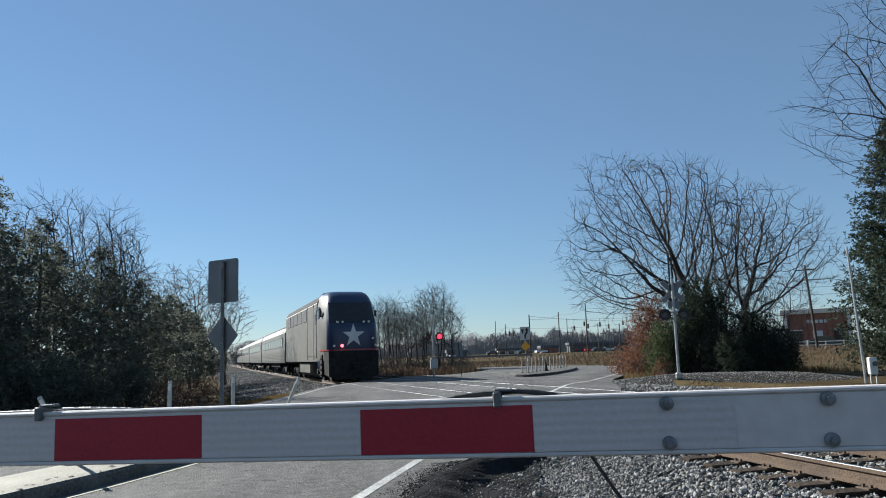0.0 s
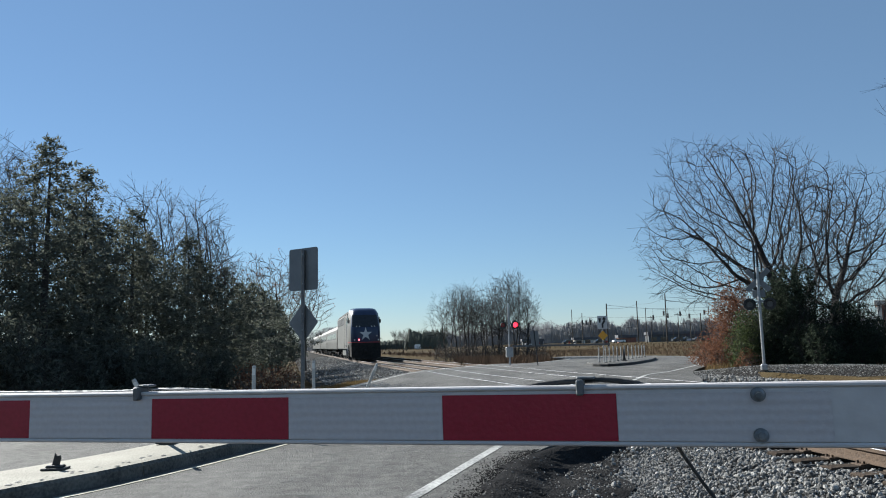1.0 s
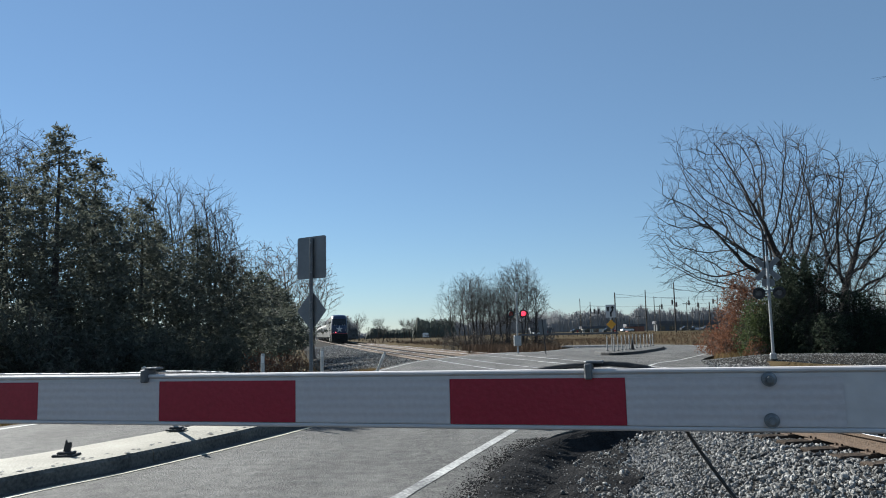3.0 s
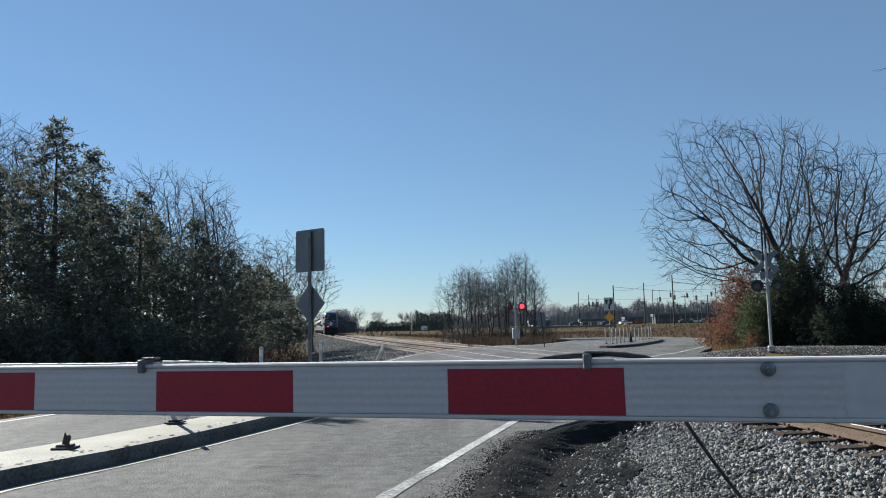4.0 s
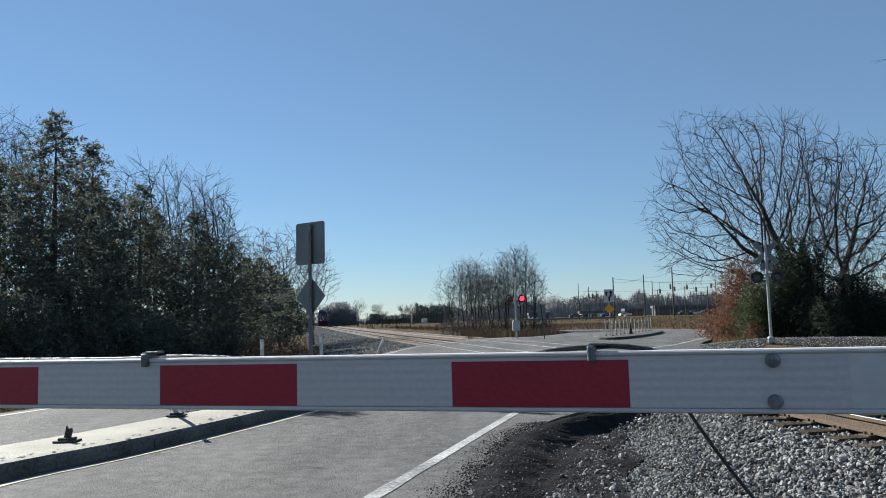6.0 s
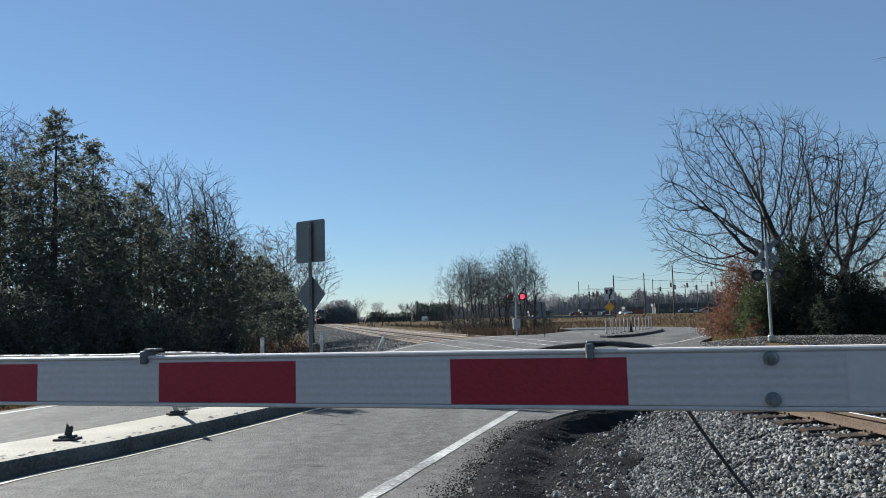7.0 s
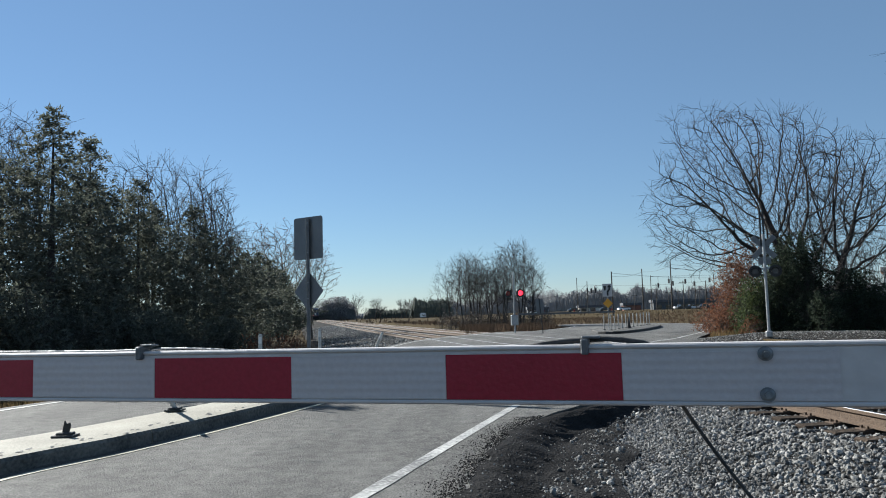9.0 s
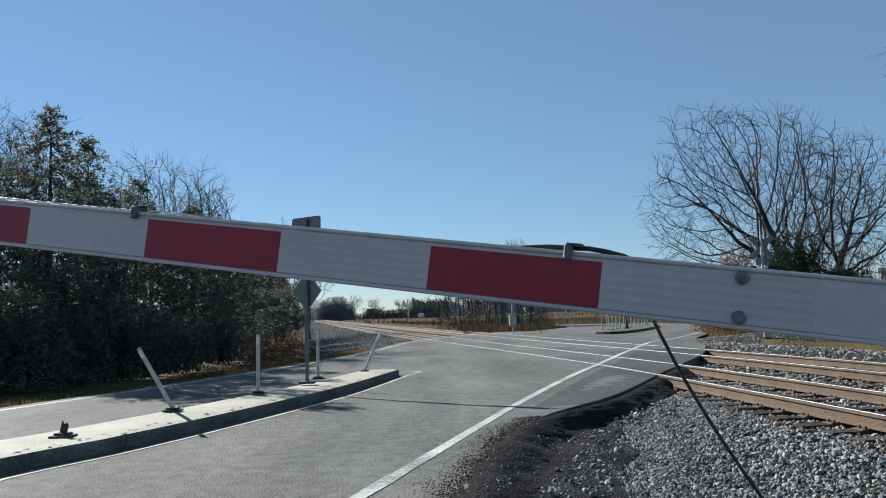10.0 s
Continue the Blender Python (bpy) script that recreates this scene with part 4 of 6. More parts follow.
        s.box(x * 1.53, 4.6, 2.7, 0.04, 3.4, 2.6, 0.01)
        part("side_panel", s, TRAIN_SILVER, t)
        for k in range(5):
            s = Shape()
            s.box(x * 1.535, 7.6 + k * 2.0, 3.75, 0.03, 1.5, 0.7, 0.01)
            part("side_grille", s, TRAIN_GREY, t)
        s = Shape()
        s.box(x * 1.36, 1.4, 0.85, 0.35, 0.6, 1.2, 0.03)
        for k in range(4):
            s.box(x * 1.45, 1.4, 0.4 + 0.28 * k, 0.3, 0.5, 0.03)
        part("cab_steps", s, UNDER, t)
    # star
    s = Shape()
    st = []
    for i in range(10):
        r = 0.62 if i % 2 == 0 else 0.24
        st.append((r * math.sin(i * math.pi / 5), 2.36 + r * math.cos(i * math.pi / 5)))
    c = (0, -0.035, 2.36)
    s.v = [(x, -0.03 + max(0, z - 2.6) * 0.13, z) for x, z in st] + [(0, -0.035, 2.36)]
    s.f = [(i, (i + 1) % 10, 10) for i in range(10)]
    part("star", s, SIGN_WHITE, cab, "large white star on the nose")
    s = Shape()
    s.loft([plan(z, 0.028 - 0.015, 2.79, 3.13)[1:-1] for z in (1.62, 1.68)], close=False)
    part("red_stripe", s, STRIPE_RED, cab, "thin red stripe")
    for x, z, r, mt, nm in ((-0.62, 1.86, 0.075, MARKER_RED, "marker_light"), (1.2, 1.86, 0.06, HEADLIGHT, "marker_light"), (-1.05, 1.86, 0.065, HEADLIGHT, "ditch_light"), (1.05, 2.2, 0.05, HEADLIGHT, "ditch_light"), (-0.85, 3.05, 0.055, HEADLIGHT, "headlight"), (-0.58, 3.05, 0.055, HEADLIGHT, "headlight"), (0.58, 3.05, 0.055, HEADLIGHT, "headlight"), (0.85, 3.05, 0.055, HEADLIGHT, "headlight")):
        s = Shape()
        s.tube((x, 0.2, z), (x, -0.06, z), r, n=16)
        part(nm, s, mt, cab)
    # pilot and coupler
    s = Shape()
    s.loft([[(-1.36, y, 1.58), (1.36, y, 1.58), (1.34, y, 0.3), (0.9, y, 0.15), (-0.9, y, 0.15), (-1.34, y, 0.3)] for y in (-0.03, 0.1)] + [[(-1.46, 0.8, 1.58), (1.46, 0.8, 1.58), (1.44, 0.8, 0.4), (0.9, 0.8, 0.3), (-0.9, 0.8, 0.3), (-1.44, 0.8, 0.4)]])
    part("pilot", s, UNDER, t, "dark snow-plough pilot")
    s = Shape()
    s.box(0, -0.25, 0.85, 0.28, 0.7, 0.3, 0.04)
    part("coupler", s, UNDER, t)
    s = Shape()
    s.box(0, 9, 0.7, 2.7, 5.0, 0.85, 0.15)
    part("fuel_tank", s, TRAIN_SILVER, t, "ribbed fuel tank")
    s = Shape()
    s.box(0, 9, 1.1, 2.8, 16.6, 0.24, 0.02)
    part("sill", s, UNDER, t)
    bogie(t, 3.6)
    bogie(t, 14.4)
    for o in t.children_recursive:                  # full height 5 m over the rail
        for v in o.data.vertices:
            v.co.z = v.co.z if v.co.z < 1.1 else 1.1 + (v.co.z - 1.1) * 1.06
    return t


def coach():
    t = thing("passenger_coach", pose(0, 0, 0), "silver passenger coach with a dark window band", "passenger coach", "coaches of the train")
    L = 25.6

    def ring(y):
        return [(-1.5, y, 1.05), (-1.53, y, 2.0), (-1.5, y, 3.3), (-1.28, y, 3.75), (-0.8, y, 4.0), (0, y, 4.1), (0.8, y, 4.0), (1.28, y, 3.75), (1.5, y, 3.3), (1.53, y, 2.0), (1.5, y, 1.05)]
    s = Shape()
    s.loft([ring(0.3), ring(L)])
    part("body", s, TRAIN_SILVER, t, "silver fluted body")
    s = Shape()
    for x in (-1, 1):
        for k in range(6):
            s.box(x * 1.53, L / 2, 1.2 + k * 0.13, 0.03, L - 1.0, 0.05)
    part("fluting", s, TRAIN_SILVER, t)
    s = Shape()
    s.loft([[(x * 1.02, y, z + 0.03) for x, y0, z in ring(0)[3:8]] for y in (0.35, L - 0.05)], close=False)
    part("roof", s, TRAIN_GREY, t)
    for x in (-1, 1):
        s = Shape()
        s.box(x * 1.525, L / 2, 2.62, 0.03, L - 4.5, 0.78, 0.005)
        part("window_band", s, TRAIN_GREY, t)
        for k in range(11):
            s = Shape()
            s.box(x * 1.54, 2.9 + k * 1.98, 2.62, 0.02, 1.5, 0.62, 0.008)
            part("window", s, GLASS_DARK, t)
    for y in (0.15, L + 0.1):
        s = Shape()
        s.box(0, y, 2.3, 1.1, 0.35, 2.3, 0.05)
        part("gangway", s, UNDER, t)
    s = Shape()
    s.box(0, L / 2, 0.85, 2.3, 9, 0.5, 0.05)
    s.box(0, L / 2, 1.02, 2.8, L - 1, 0.16, 0.02)
    part("underframe", s, UNDER, t)
    bogie(t, 3.6)
    bogie(t, L - 3.6)
    return t


def train_pose(s, length):
    p, q = on_track(s + 0.2 * length)[0], on_track(s + 0.8 * length)[0]
    d = (q - p).normalized()
    o = p - d * 0.2 * length
    return pose(o.x, o.y, RAIL_Z + 0.012, 0, 0, math.degrees(math.atan2(-d.x, d.y)))


# ---- plants ----


def grow(rng, s, twigs, p, d, length, r, level, spread, up, droop=0.0, kids=(3, 5), levels=4, thin=0.004):
    """One bent, tapering limb with its side limbs."""
    n = 4 if level < 3 else 3
    pts = [p]
    dd = d.copy()
    for i in range(n):
        wob = Vector((rng.uniform(-1, 1), rng.uniform(-1, 1), rng.uniform(-1, 1))) * 0.17
        dd = (dd + wob + Vector((0, 0, up - droop * i))).normalized()
        pts.append(pts[-1] + dd * length / n)
    target = s if level < 2 else twigs
    sides = 7 if level == 0 else 5 if level == 1 else 3
    for i in range(n):
        a, b = r * (1 - 0.75 * i / n), r * (1 - 0.75 * (i + 1) / n)
        target.tube(pts[i], pts[i + 1], max(thin, a), max(thin * 0.7, b), sides, cap=False)
    if level >= levels:
        return
    count = rng.randint(*kids)
    for k in range(count):
        u = 0.35 + 0.65 * (k + rng.random()) / count if level else 0.6 + 0.4 * (k + rng.random()) / count
        i = min(n - 1, int(u * n))
        q = pts[i].lerp(pts[i + 1], u * n - i)
        base = (pts[i + 1] - pts[i]).normalized()
        side = base.orthogonal().normalized()
        side.rotate(Matrix.Rotation(rng.uniform(0, 6.283), 3, base))
        nd = (base + side * rng.uniform(spread * 0.6, spread * 1.3)).normalized()
        grow(rng, s, twigs, q, nd, length * rng.uniform(0.55, 0.8), max(thin, r * 0.5 * (1.15 - 0.4 * u)), level + 1, spread, up, droop, kids, levels, thin)


def bare_tree(x, y, z, height, seed, label, spread=0.75, stems=1, levels=5, kids=(3, 4), r=None, lean=(0, 0), bark=None, thin=0.006, fork=0.25, limbs=6):
    rng = random.Random(seed)
    t = thing("bare_tree", pose(x, y, z), label, "tree", "leafless trees")
    s, tw = Shape(), Shape()
    bark = bark or BARK
    r = r or height * 0.022
    for k in range(stems):
        p = Vector((rng.uniform(-0.3, 0.3) * (stems > 1) * stems * 0.5, rng.uniform(-0.3, 0.3) * (stems > 1), -0.25))
        top = p + Vector((lean[0] + rng.uniform(-0.04, 0.04) * height, lean[1], height * fork + 0.25))
        s.tube(p, p.lerp(top, 0.12), r * 1.6, r * 1.1, 9, cap=False)
        s.tube(p.lerp(top, 0.12), top, r * 1.1, r * 0.85, 9, cap=False)
        for i in range(limbs):
            a = 6.283 * (i + rng.random() * 0.6) / limbs
            tilt = rng.uniform(0.25, 1.0) * spread
            d = Vector((math.cos(a) * tilt, math.sin(a) * tilt, 1.0)).normalized()
            grow(rng, s, tw, p.lerp(top, rng.uniform(0.75, 1.0)), d, height * rng.uniform(0.36, 0.50), r * 0.55, 1, spread, 0.05, 0.0, kids, levels, thin)
    part("trunk", s, bark, t, smooth=True)
    part("crown", tw, bark, t, "bare branching twigs")
    return t


def crown_points(rng, n, centre, radii, floor, hollow=2.1):
    """Points in a rounded crown, thicker towards its outside, none under a cone that rises from the fork."""
    out = []
    while len(out) < n:
        d = rng.normal(size=3)
        d /= np.linalg.norm(d)
        lump = 1 + 0.10 * math.sin(3.1 * d[0] + 5 * d[2]) + 0.08 * math.sin(6.3 * d[1] + 4.1 * d[0])
        q = np.array(centre) + d * rng.random() ** (1 / hollow) * np.array(radii) * lump
        if q[2] > floor(math.hypot(q[0], q[1])):
            out.append(q)
    return np.array(out)


def colonise(rng, stem, pts, step, reach, kill, lift):
    """Limbs that grow from the stem towards free points until each is reached; gives nodes and parents."""
    nodes, parent, kids = [np.array(q, float) for q in stem], list(range(-1, len(stem) - 1)), [1] * len(stem)
    near = np.full(len(pts), 1e9)
    idx = np.zeros(len(pts), int)
    alive = np.ones(len(pts), bool)
    fresh = list(range(len(nodes)))
    for _ in range(220):
        for k in fresh:
            d = np.linalg.norm(pts - nodes[k], axis=1)
            m = d < near
            near[m], idx[m] = d[m], k
        alive &= near > kill
        pull = alive & (near < reach)
        if not pull.any():
            break
        fresh = []
        for k in np.unique(idx[pull]):
            if kids[k] > 3:
                continue
            v = pts[pull & (idx == k)] - nodes[k]
            v = (v / np.linalg.norm(v, axis=1)[:, None]).sum(axis=0)
            v = v / (np.linalg.norm(v) + 1e-9) + rng.normal(0, 0.16, 3) + np.array((0, 0, lift))
            if parent[k] >= 0:
                back = nodes[k] - nodes[parent[k]]
                v = v + 0.55 * back / (np.linalg.norm(back) + 1e-9)
            nodes.append(nodes[k] + v / np.linalg.norm(v) * step)
            parent.append(int(k))
            kids.append(0)
            kids[k] += 1
            fresh.append(len(nodes) - 1)
        if not fresh:
            break
    return nodes, parent


def spreading_tree(x, y, z, seed, label, centre, radii, fork, r, n=900, step=0.35, twig=0.5, lift=0.05, bark=None, cone=0.35, base=0.9, stems=1, dead_leaves=0, spray=3, tip=0.011):
    """A leafless tree: trunk, forked limbs that fill a rounded crown, and sprays of fine twigs."""
    rng = np.random.default_rng(seed)
    t = thing("bare_tree", pose(x, y, z), label, "tree", "leafless trees")
    bark = bark or BARK
    tw, lv = Shape(), Shape()
    pick = random.Random(seed)
    for k in range(stems):
        s = Shape()
        a = 6.283 * k / stems + seed
        off = np.array((math.cos(a), math.sin(a), 0)) * (0.0 if stems == 1 else radii[0] * 0.3)
        pts = crown_points(rng, n // stems, np.array(centre) + off * 1.3, np.array(radii) * np.array((1, 1, 1) if stems == 1 else (0.8, 0.8, 1)), lambda d: fork * base + cone * d)
        foot = off * 0.35 + np.array((0, 0, -0.3))
        top = off * 0.7 + np.array((centre[0] * 0.12, centre[1] * 0.12, fork))
        m = max(3, int(fork / step))
        stem = [foot + (top - foot) * i / m + np.array((0.05 * math.sin(i * 1.3 + seed), 0, 0)) for i in range(m + 1)]
        nodes, parent = colonise(rng, stem, pts, step, max(radii) * 1.1, step * 1.45, lift)
        area = np.zeros(len(nodes))
        ends = np.ones(len(nodes), bool)
        ends[[q for q in parent if q >= 0]] = False
        for i in range(len(nodes) - 1, 0, -1):
            area[i] = max(area[i], 1.0)
            area[parent[i]] += area[i]
        # limbs taper with what they carry
        power = 0.53
        rad = np.maximum(tip, r * (area / area[1]) ** power)
        pos = [Vector(q) for q in nodes]
        for i in range(1, len(nodes)):
            j = parent[i]
            big = rad[i] > r * 0.22
            (s if big else tw).tube(pos[j], pos[i] + (pos[i] - pos[j]) * 0.06, min(rad[j], rad[i] * 1.25), rad[i], 7 if big else 4 if rad[i] > 0.025 else 3, cap=False)
            if rad[i] < max(r * 0.16, tip * 2.4):
                d0 = (pos[i] - pos[j]).normalized()
                for q in range(spray if ends[i] else max(1, spray - 2)):
                    side = Vector((pick.gauss(0, 1), pick.gauss(0, 1), pick.gauss(0.15, 0.8)))
                    d = (d0 * (1.1 if ends[i] else 0.6) + side.normalized() * 0.75).normalized()
                    L = twig * pick.uniform(0.5, 1.3)
                    mid = pos[i] + d * L * 0.5
                    end = mid + (d + Vector((pick.gauss(0, 0.25), pick.gauss(0, 0.25), 0.12))).normalized() * L * 0.5
                    tw.tube(pos[i], mid, tip * 0.75, tip * 0.6, 3, cap=False)
                    tw.tube(mid, end, tip * 0.6, tip * 0.35, 3, cap=False)
                    e2 = mid + (d + Vector((pick.gauss(0, 0.7), pick.gauss(0, 0.7), pick.gauss(0.1, 0.5)))).normalized() * L * 0.45
                    tw.tube(mid, e2, tip * 0.5, tip * 0.3, 3, cap=False)
                    if dead_leaves and pick.random() < dead_leaves:
                        leaf_cloud(pick, lv, end, 0.14, 1.0, 3)
        part("trunk", s, bark, t, smooth=True)
    part("crown", tw, bark, t, "bare branching twigs")
    if dead_leaves:
        part("dead_leaves", lv, RUSSET, t, "sparse brown dead leaves")
    return t


def leaf_cloud(rng, out, p, size, flat=0.5, n=3, droop=0.0):
    """A few small leaf blades round a point."""
    for i in range(n):
        d = Vector((rng.gauss(0, 1), rng.gauss(0, 1), rng.gauss(0, flat) - droop)).normalized()
        w = d.orthogonal().normalized()
        w.rotate(Matrix.Rotation(rng.uniform(0, 6.28), 3, d))
        L, W = size * rng.uniform(0.6, 1.5), size * rng.uniform(0.10, 0.24)
        k = len(out.v)
        out.v += [tuple(p), tuple(p + d * L * 0.5 + w * W), tuple(p + d * L), tuple(p + d * L * 0.5 - w * W)]
        out.f.append((k, k + 1, k + 2, k + 3))


def cedar(x, y, z, height, width, seed, label, dens=1.0, base=0.02, name="cedar_tree", leaf=None, size=0.17):
    rng = random.Random(seed)
    t = thing(name, pose(x, y, z), label, "tree", "evergreen trees")
    s, c = Shape(), Shape()
    s.tube((0, 0, -0.2), (0, 0, height * 0.9), height * 0.022, 0.02, 8)
    part("trunk", s, BARK, t)
    sp = [(rng.uniform(0, 6.28), rng.uniform(0.7, 1.25)) for _ in range(9)]
    limbs = int(height * 34 * dens)
    for i in range(limbs):
        u = base + (1 - base) * (i + rng.random()) / limbs
        a = rng.uniform(0, 6.283)
        bulge = 1 + 0.22 * sum(math.sin(a * (k + 1) + sp[k][0] + u * 9 * sp[k][1]) for k in range(4)) / 2
        R = width / 2 * (1 - u) ** 0.8 * (0.75 + 0.25 * min(1, u * 6)) * bulge * rng.uniform(0.6, 1.25) + 0.12
        h0 = u * height
        rise = R * rng.uniform(0.1, 0.55)
        tip = Vector((math.cos(a) * R, math.sin(a) * R, h0 + rise))
        root = Vector((0, 0, h0))
        m = max(3, int(R * 8.0))
        for k in range(m):
            v = 0.35 + 0.65 * (k + rng.random()) / m
            q = root.lerp(tip, v) + Vector((rng.gauss(0, 0.12), rng.gauss(0, 0.12), rng.gauss(0, 0.10)))
            leaf_cloud(rng, c, q, size, 0.7, 7 if size < 0.2 else 4, -0.25)
    part("crown", c, leaf or CEDAR, t, "dense dark green foliage")
    return t


def bush(x, y, z, w, h, seed, leaf, label, dens=1.0, size=0.16, twigs=True, name="bush"):
    rng = random.Random(seed)
    t = thing(name, pose(x, y, z), label, "bush", "bushes")
    s, c = Shape(), Shape()
    for i in range(int(14 * dens) + 6):
        a = rng.uniform(0, 6.28)
        d = Vector((math.cos(a) * rng.uniform(0.1, 0.7), math.sin(a) * rng.uniform(0.1, 0.7), 1)).normalized()
        grow(rng, s, s, Vector((rng.uniform(-w, w) * 0.25, rng.uniform(-w, w) * 0.2, -0.1)), d, h * rng.uniform(0.35, 0.6), 0.018, 2, 0.5, 0.02, 0, (2, 4), 4, 0.005)
    tagged(part("stem_tangle", s, BARK_PALE if leaf is RUSSET else BARK, t), kind="stuff")
    n = int(900 * dens * w * h / 4)
    for i in range(n):
        a, u = rng.uniform(0, 6.28), rng.random() ** 0.5
        hh = rng.random()
        rr = w / 2 * u * math.sqrt(max(0.05, 1 - (hh - 0.35) ** 2 * 1.9)) * (1 + 0.25 * math.sin(3 * a + seed) + 0.15 * math.sin(7 * a + hh * 9))
        leaf_cloud(rng, c, Vector((math.cos(a) * rr, math.sin(a) * rr * 0.8, hh * h * (0.9 + 0.2 * math.sin(5 * a + seed)))), size, 1.0, 3)
    if n:
        part("foliage", c, leaf, t)
    return t


def tufts(name, label, material, count, where, lo, hi, seed):
    rng = random.Random(seed)
    s = Shape()
    for i in range(count):
        p = where(rng)
        if p is None:
            continue
        for k in range(5):
            h = rng.uniform(lo, hi)
            a = rng.uniform(0, 6.28)
            b = Vector(p) + Vector((rng.gauss(0, 0.05), rng.gauss(0, 0.05), -0.03))
            tip = b + Vector((math.cos(a) * h * rng.uniform(0.1, 0.6), math.sin(a) * h * rng.uniform(0.1, 0.6), h))
            w = Vector((-math.sin(a), math.cos(a), 0)) * rng.uniform(0.006, 0.014) * (1 + h)
            kk = len(s.v)
            s.v += [tuple(b - w), tuple(b + w), tuple(tip)]
            s.f.append((kk, kk + 1, kk + 2))
    solid(name, s, material, label, "dry grass", "stuff")


def plants():
    # dark evergreen screen along the left verge, leafless trees behind
    for i, (x, y, h, w) in enumerate(((-10.35, 19.9, 7.25, 4.0), (-12.6, 21.2, 6.3, 4.6), (-10.75, 22.9, 7.15, 3.8), (-11.6, 24.6, 6.2, 4.2), (-10.6, 26.2, 6.4, 4.2), (-10.9, 28.4, 5.9, 4.2), (-10.1, 30.6, 6.15, 3.6), (-10.3, 33.0, 5.4, 4.0), (-9.9, 35.2, 5.25, 3.6), (-10.4, 39.5, 5.0, 4.2), (-10.7, 43.8, 5.2, 4.2), (-11.2, 48.5, 5.2, 4.4), (-11.8, 54.0, 4.9, 4.2), (-12.6, 60.0, 4.6, 4.0))):
        cedar(x, y, -0.15, h, w * 1.2, 40 + i, "dense dark cedar in the roadside tree screen", 1.25 if y < 36 else 0.9, size=0.125 if y < 36 else 0.22)
    for i, (x, y, h, w) in enumerate(((-14.7, 26.0, 9.3, 2.0), (-16.6, 27.5, 9.6, 2.2), (-12.9, 32.0, 8.6, 2.0), (-11.4, 33.4, 8.7, 2.1), (-10.6, 35.0, 8.0, 1.7))):
        spreading_tree(x, y, -0.2, 70 + i, "leafless grey tree behind the cedars", (0, 0, h * 0.62), (w, w, h * 0.38), h * 0.22, 0.10, 620, 0.28, 0.9, 0.16, cone=0.8, stems=2, tip=0.011)
    for i, (x, y, h, w) in enumerate(((-15.0, 59.0, 8.6, 2.3), (-12.9, 60.5, 9.0, 2.6), (-11.2, 64.0, 8.0, 2.2))):
        spreading_tree(x, y, -0.2, 81 + i, "rounded tree with a few brown leaves behind the cedars", (0, 0, h * 0.66), (w, w, h * 0.36), h * 0.3, 0.15, 700, 0.32, 0.7, 0.05, bark=BARK_MID, cone=0.2, dead_leaves=0.35, tip=0.016)
    for i, (x, y, h) in enumerate(((20.6, 38.0, 5.6), (19.0, 38.4, 6.4), (22.2, 38.4, 5.4))):
        spreading_tree(x, y, -0.2, 180 + i, "tangled leafless sapling beside the oak", (0, 0, h * 0.6), (1.7, 1.5, h * 0.4), h * 0.15, 0.06, 380, 0.25, 0.5, 0.06, bark=BARK_MID, cone=0.2, stems=2, tip=0.009)
    for i, (x, y, w, h) in enumerate(((-10.2, 17.4, 3.0, 2.3), (-9.6, 19.3, 2.4, 1.7), (-9.0, 20.8, 2.2, 1.6), (-8.9, 22.3, 2.2, 1.7), (-10.9, 15.6, 2.6, 1.9), (-8.6, 24, 2.4, 1.6), (-8.4, 28.5, 2.2, 1.4))):
        bush(x, y, -0.15, w, h, 90 + i, CEDAR, "dark evergreen undergrowth on the verge", 2.4, 0.12)
    for i, (x, y) in enumerate(((-6.7, 27.5), (-6.1, 29.6), (-7.6, 31.5))):
        bush(x, y, -0.3, 1.6, 1.1, 95 + i, RUSSET, "low russet brush beside the ballast", 0.6, 0.12)
    # leafless thicket beyond the crossing
    rng = random.Random(8)
    for i in range(12):
        u = (i + 0.5) / 12
        x, y = 0.9 + 7.9 * u + rng.uniform(-0.3, 0.3), 74 + rng.uniform(-3, 3)
        h = 6.3 + 1.6 * u + 0.9 * math.sin(9.5 * u) + rng.uniform(-0.3, 0.2) - (1.2 if u > 0.92 else 0)
        spreading_tree(x, y, -0.2, 110 + i, "slender leafless tree in a roadside thicket", (0, 0, h * 0.64), (1.7, 1.7, h * 0.37), h * 0.22, 0.06, 520, 0.28, 0.9, 0.16, cone=0.75, stems=2, tip=0.011)
    for i in range(9):
        bush(0.3 + i * 1.15, 71.5 + rng.uniform(-1, 1), -0.2, 2.0, 1.9, 130 + i, BARK_PALE, "tangled low leafless roadside brush", 0.35, 0.14)
    # great bare tree with its dark undergrowth beside the far mast
    spreading_tree(19.1, 41.0, -0.2, 204, "large spreading leafless oak", (-1.7, 0, 7.5), (6.1, 4.6, 5.5), 3.4, 0.36, 3000, 0.33, 0.8, 0.03, cone=0.12, base=0.85, tip=0.011)
    spreading_tree(21.2, 40.4, -0.2, 206, "dark leafless tree with upswept limbs", (1.3, 0, 6.7), (4.6, 3.6, 4.3), 2.6, 0.27, 1700, 0.33, 0.8, 0.05, cone=0.25, tip=0.011)
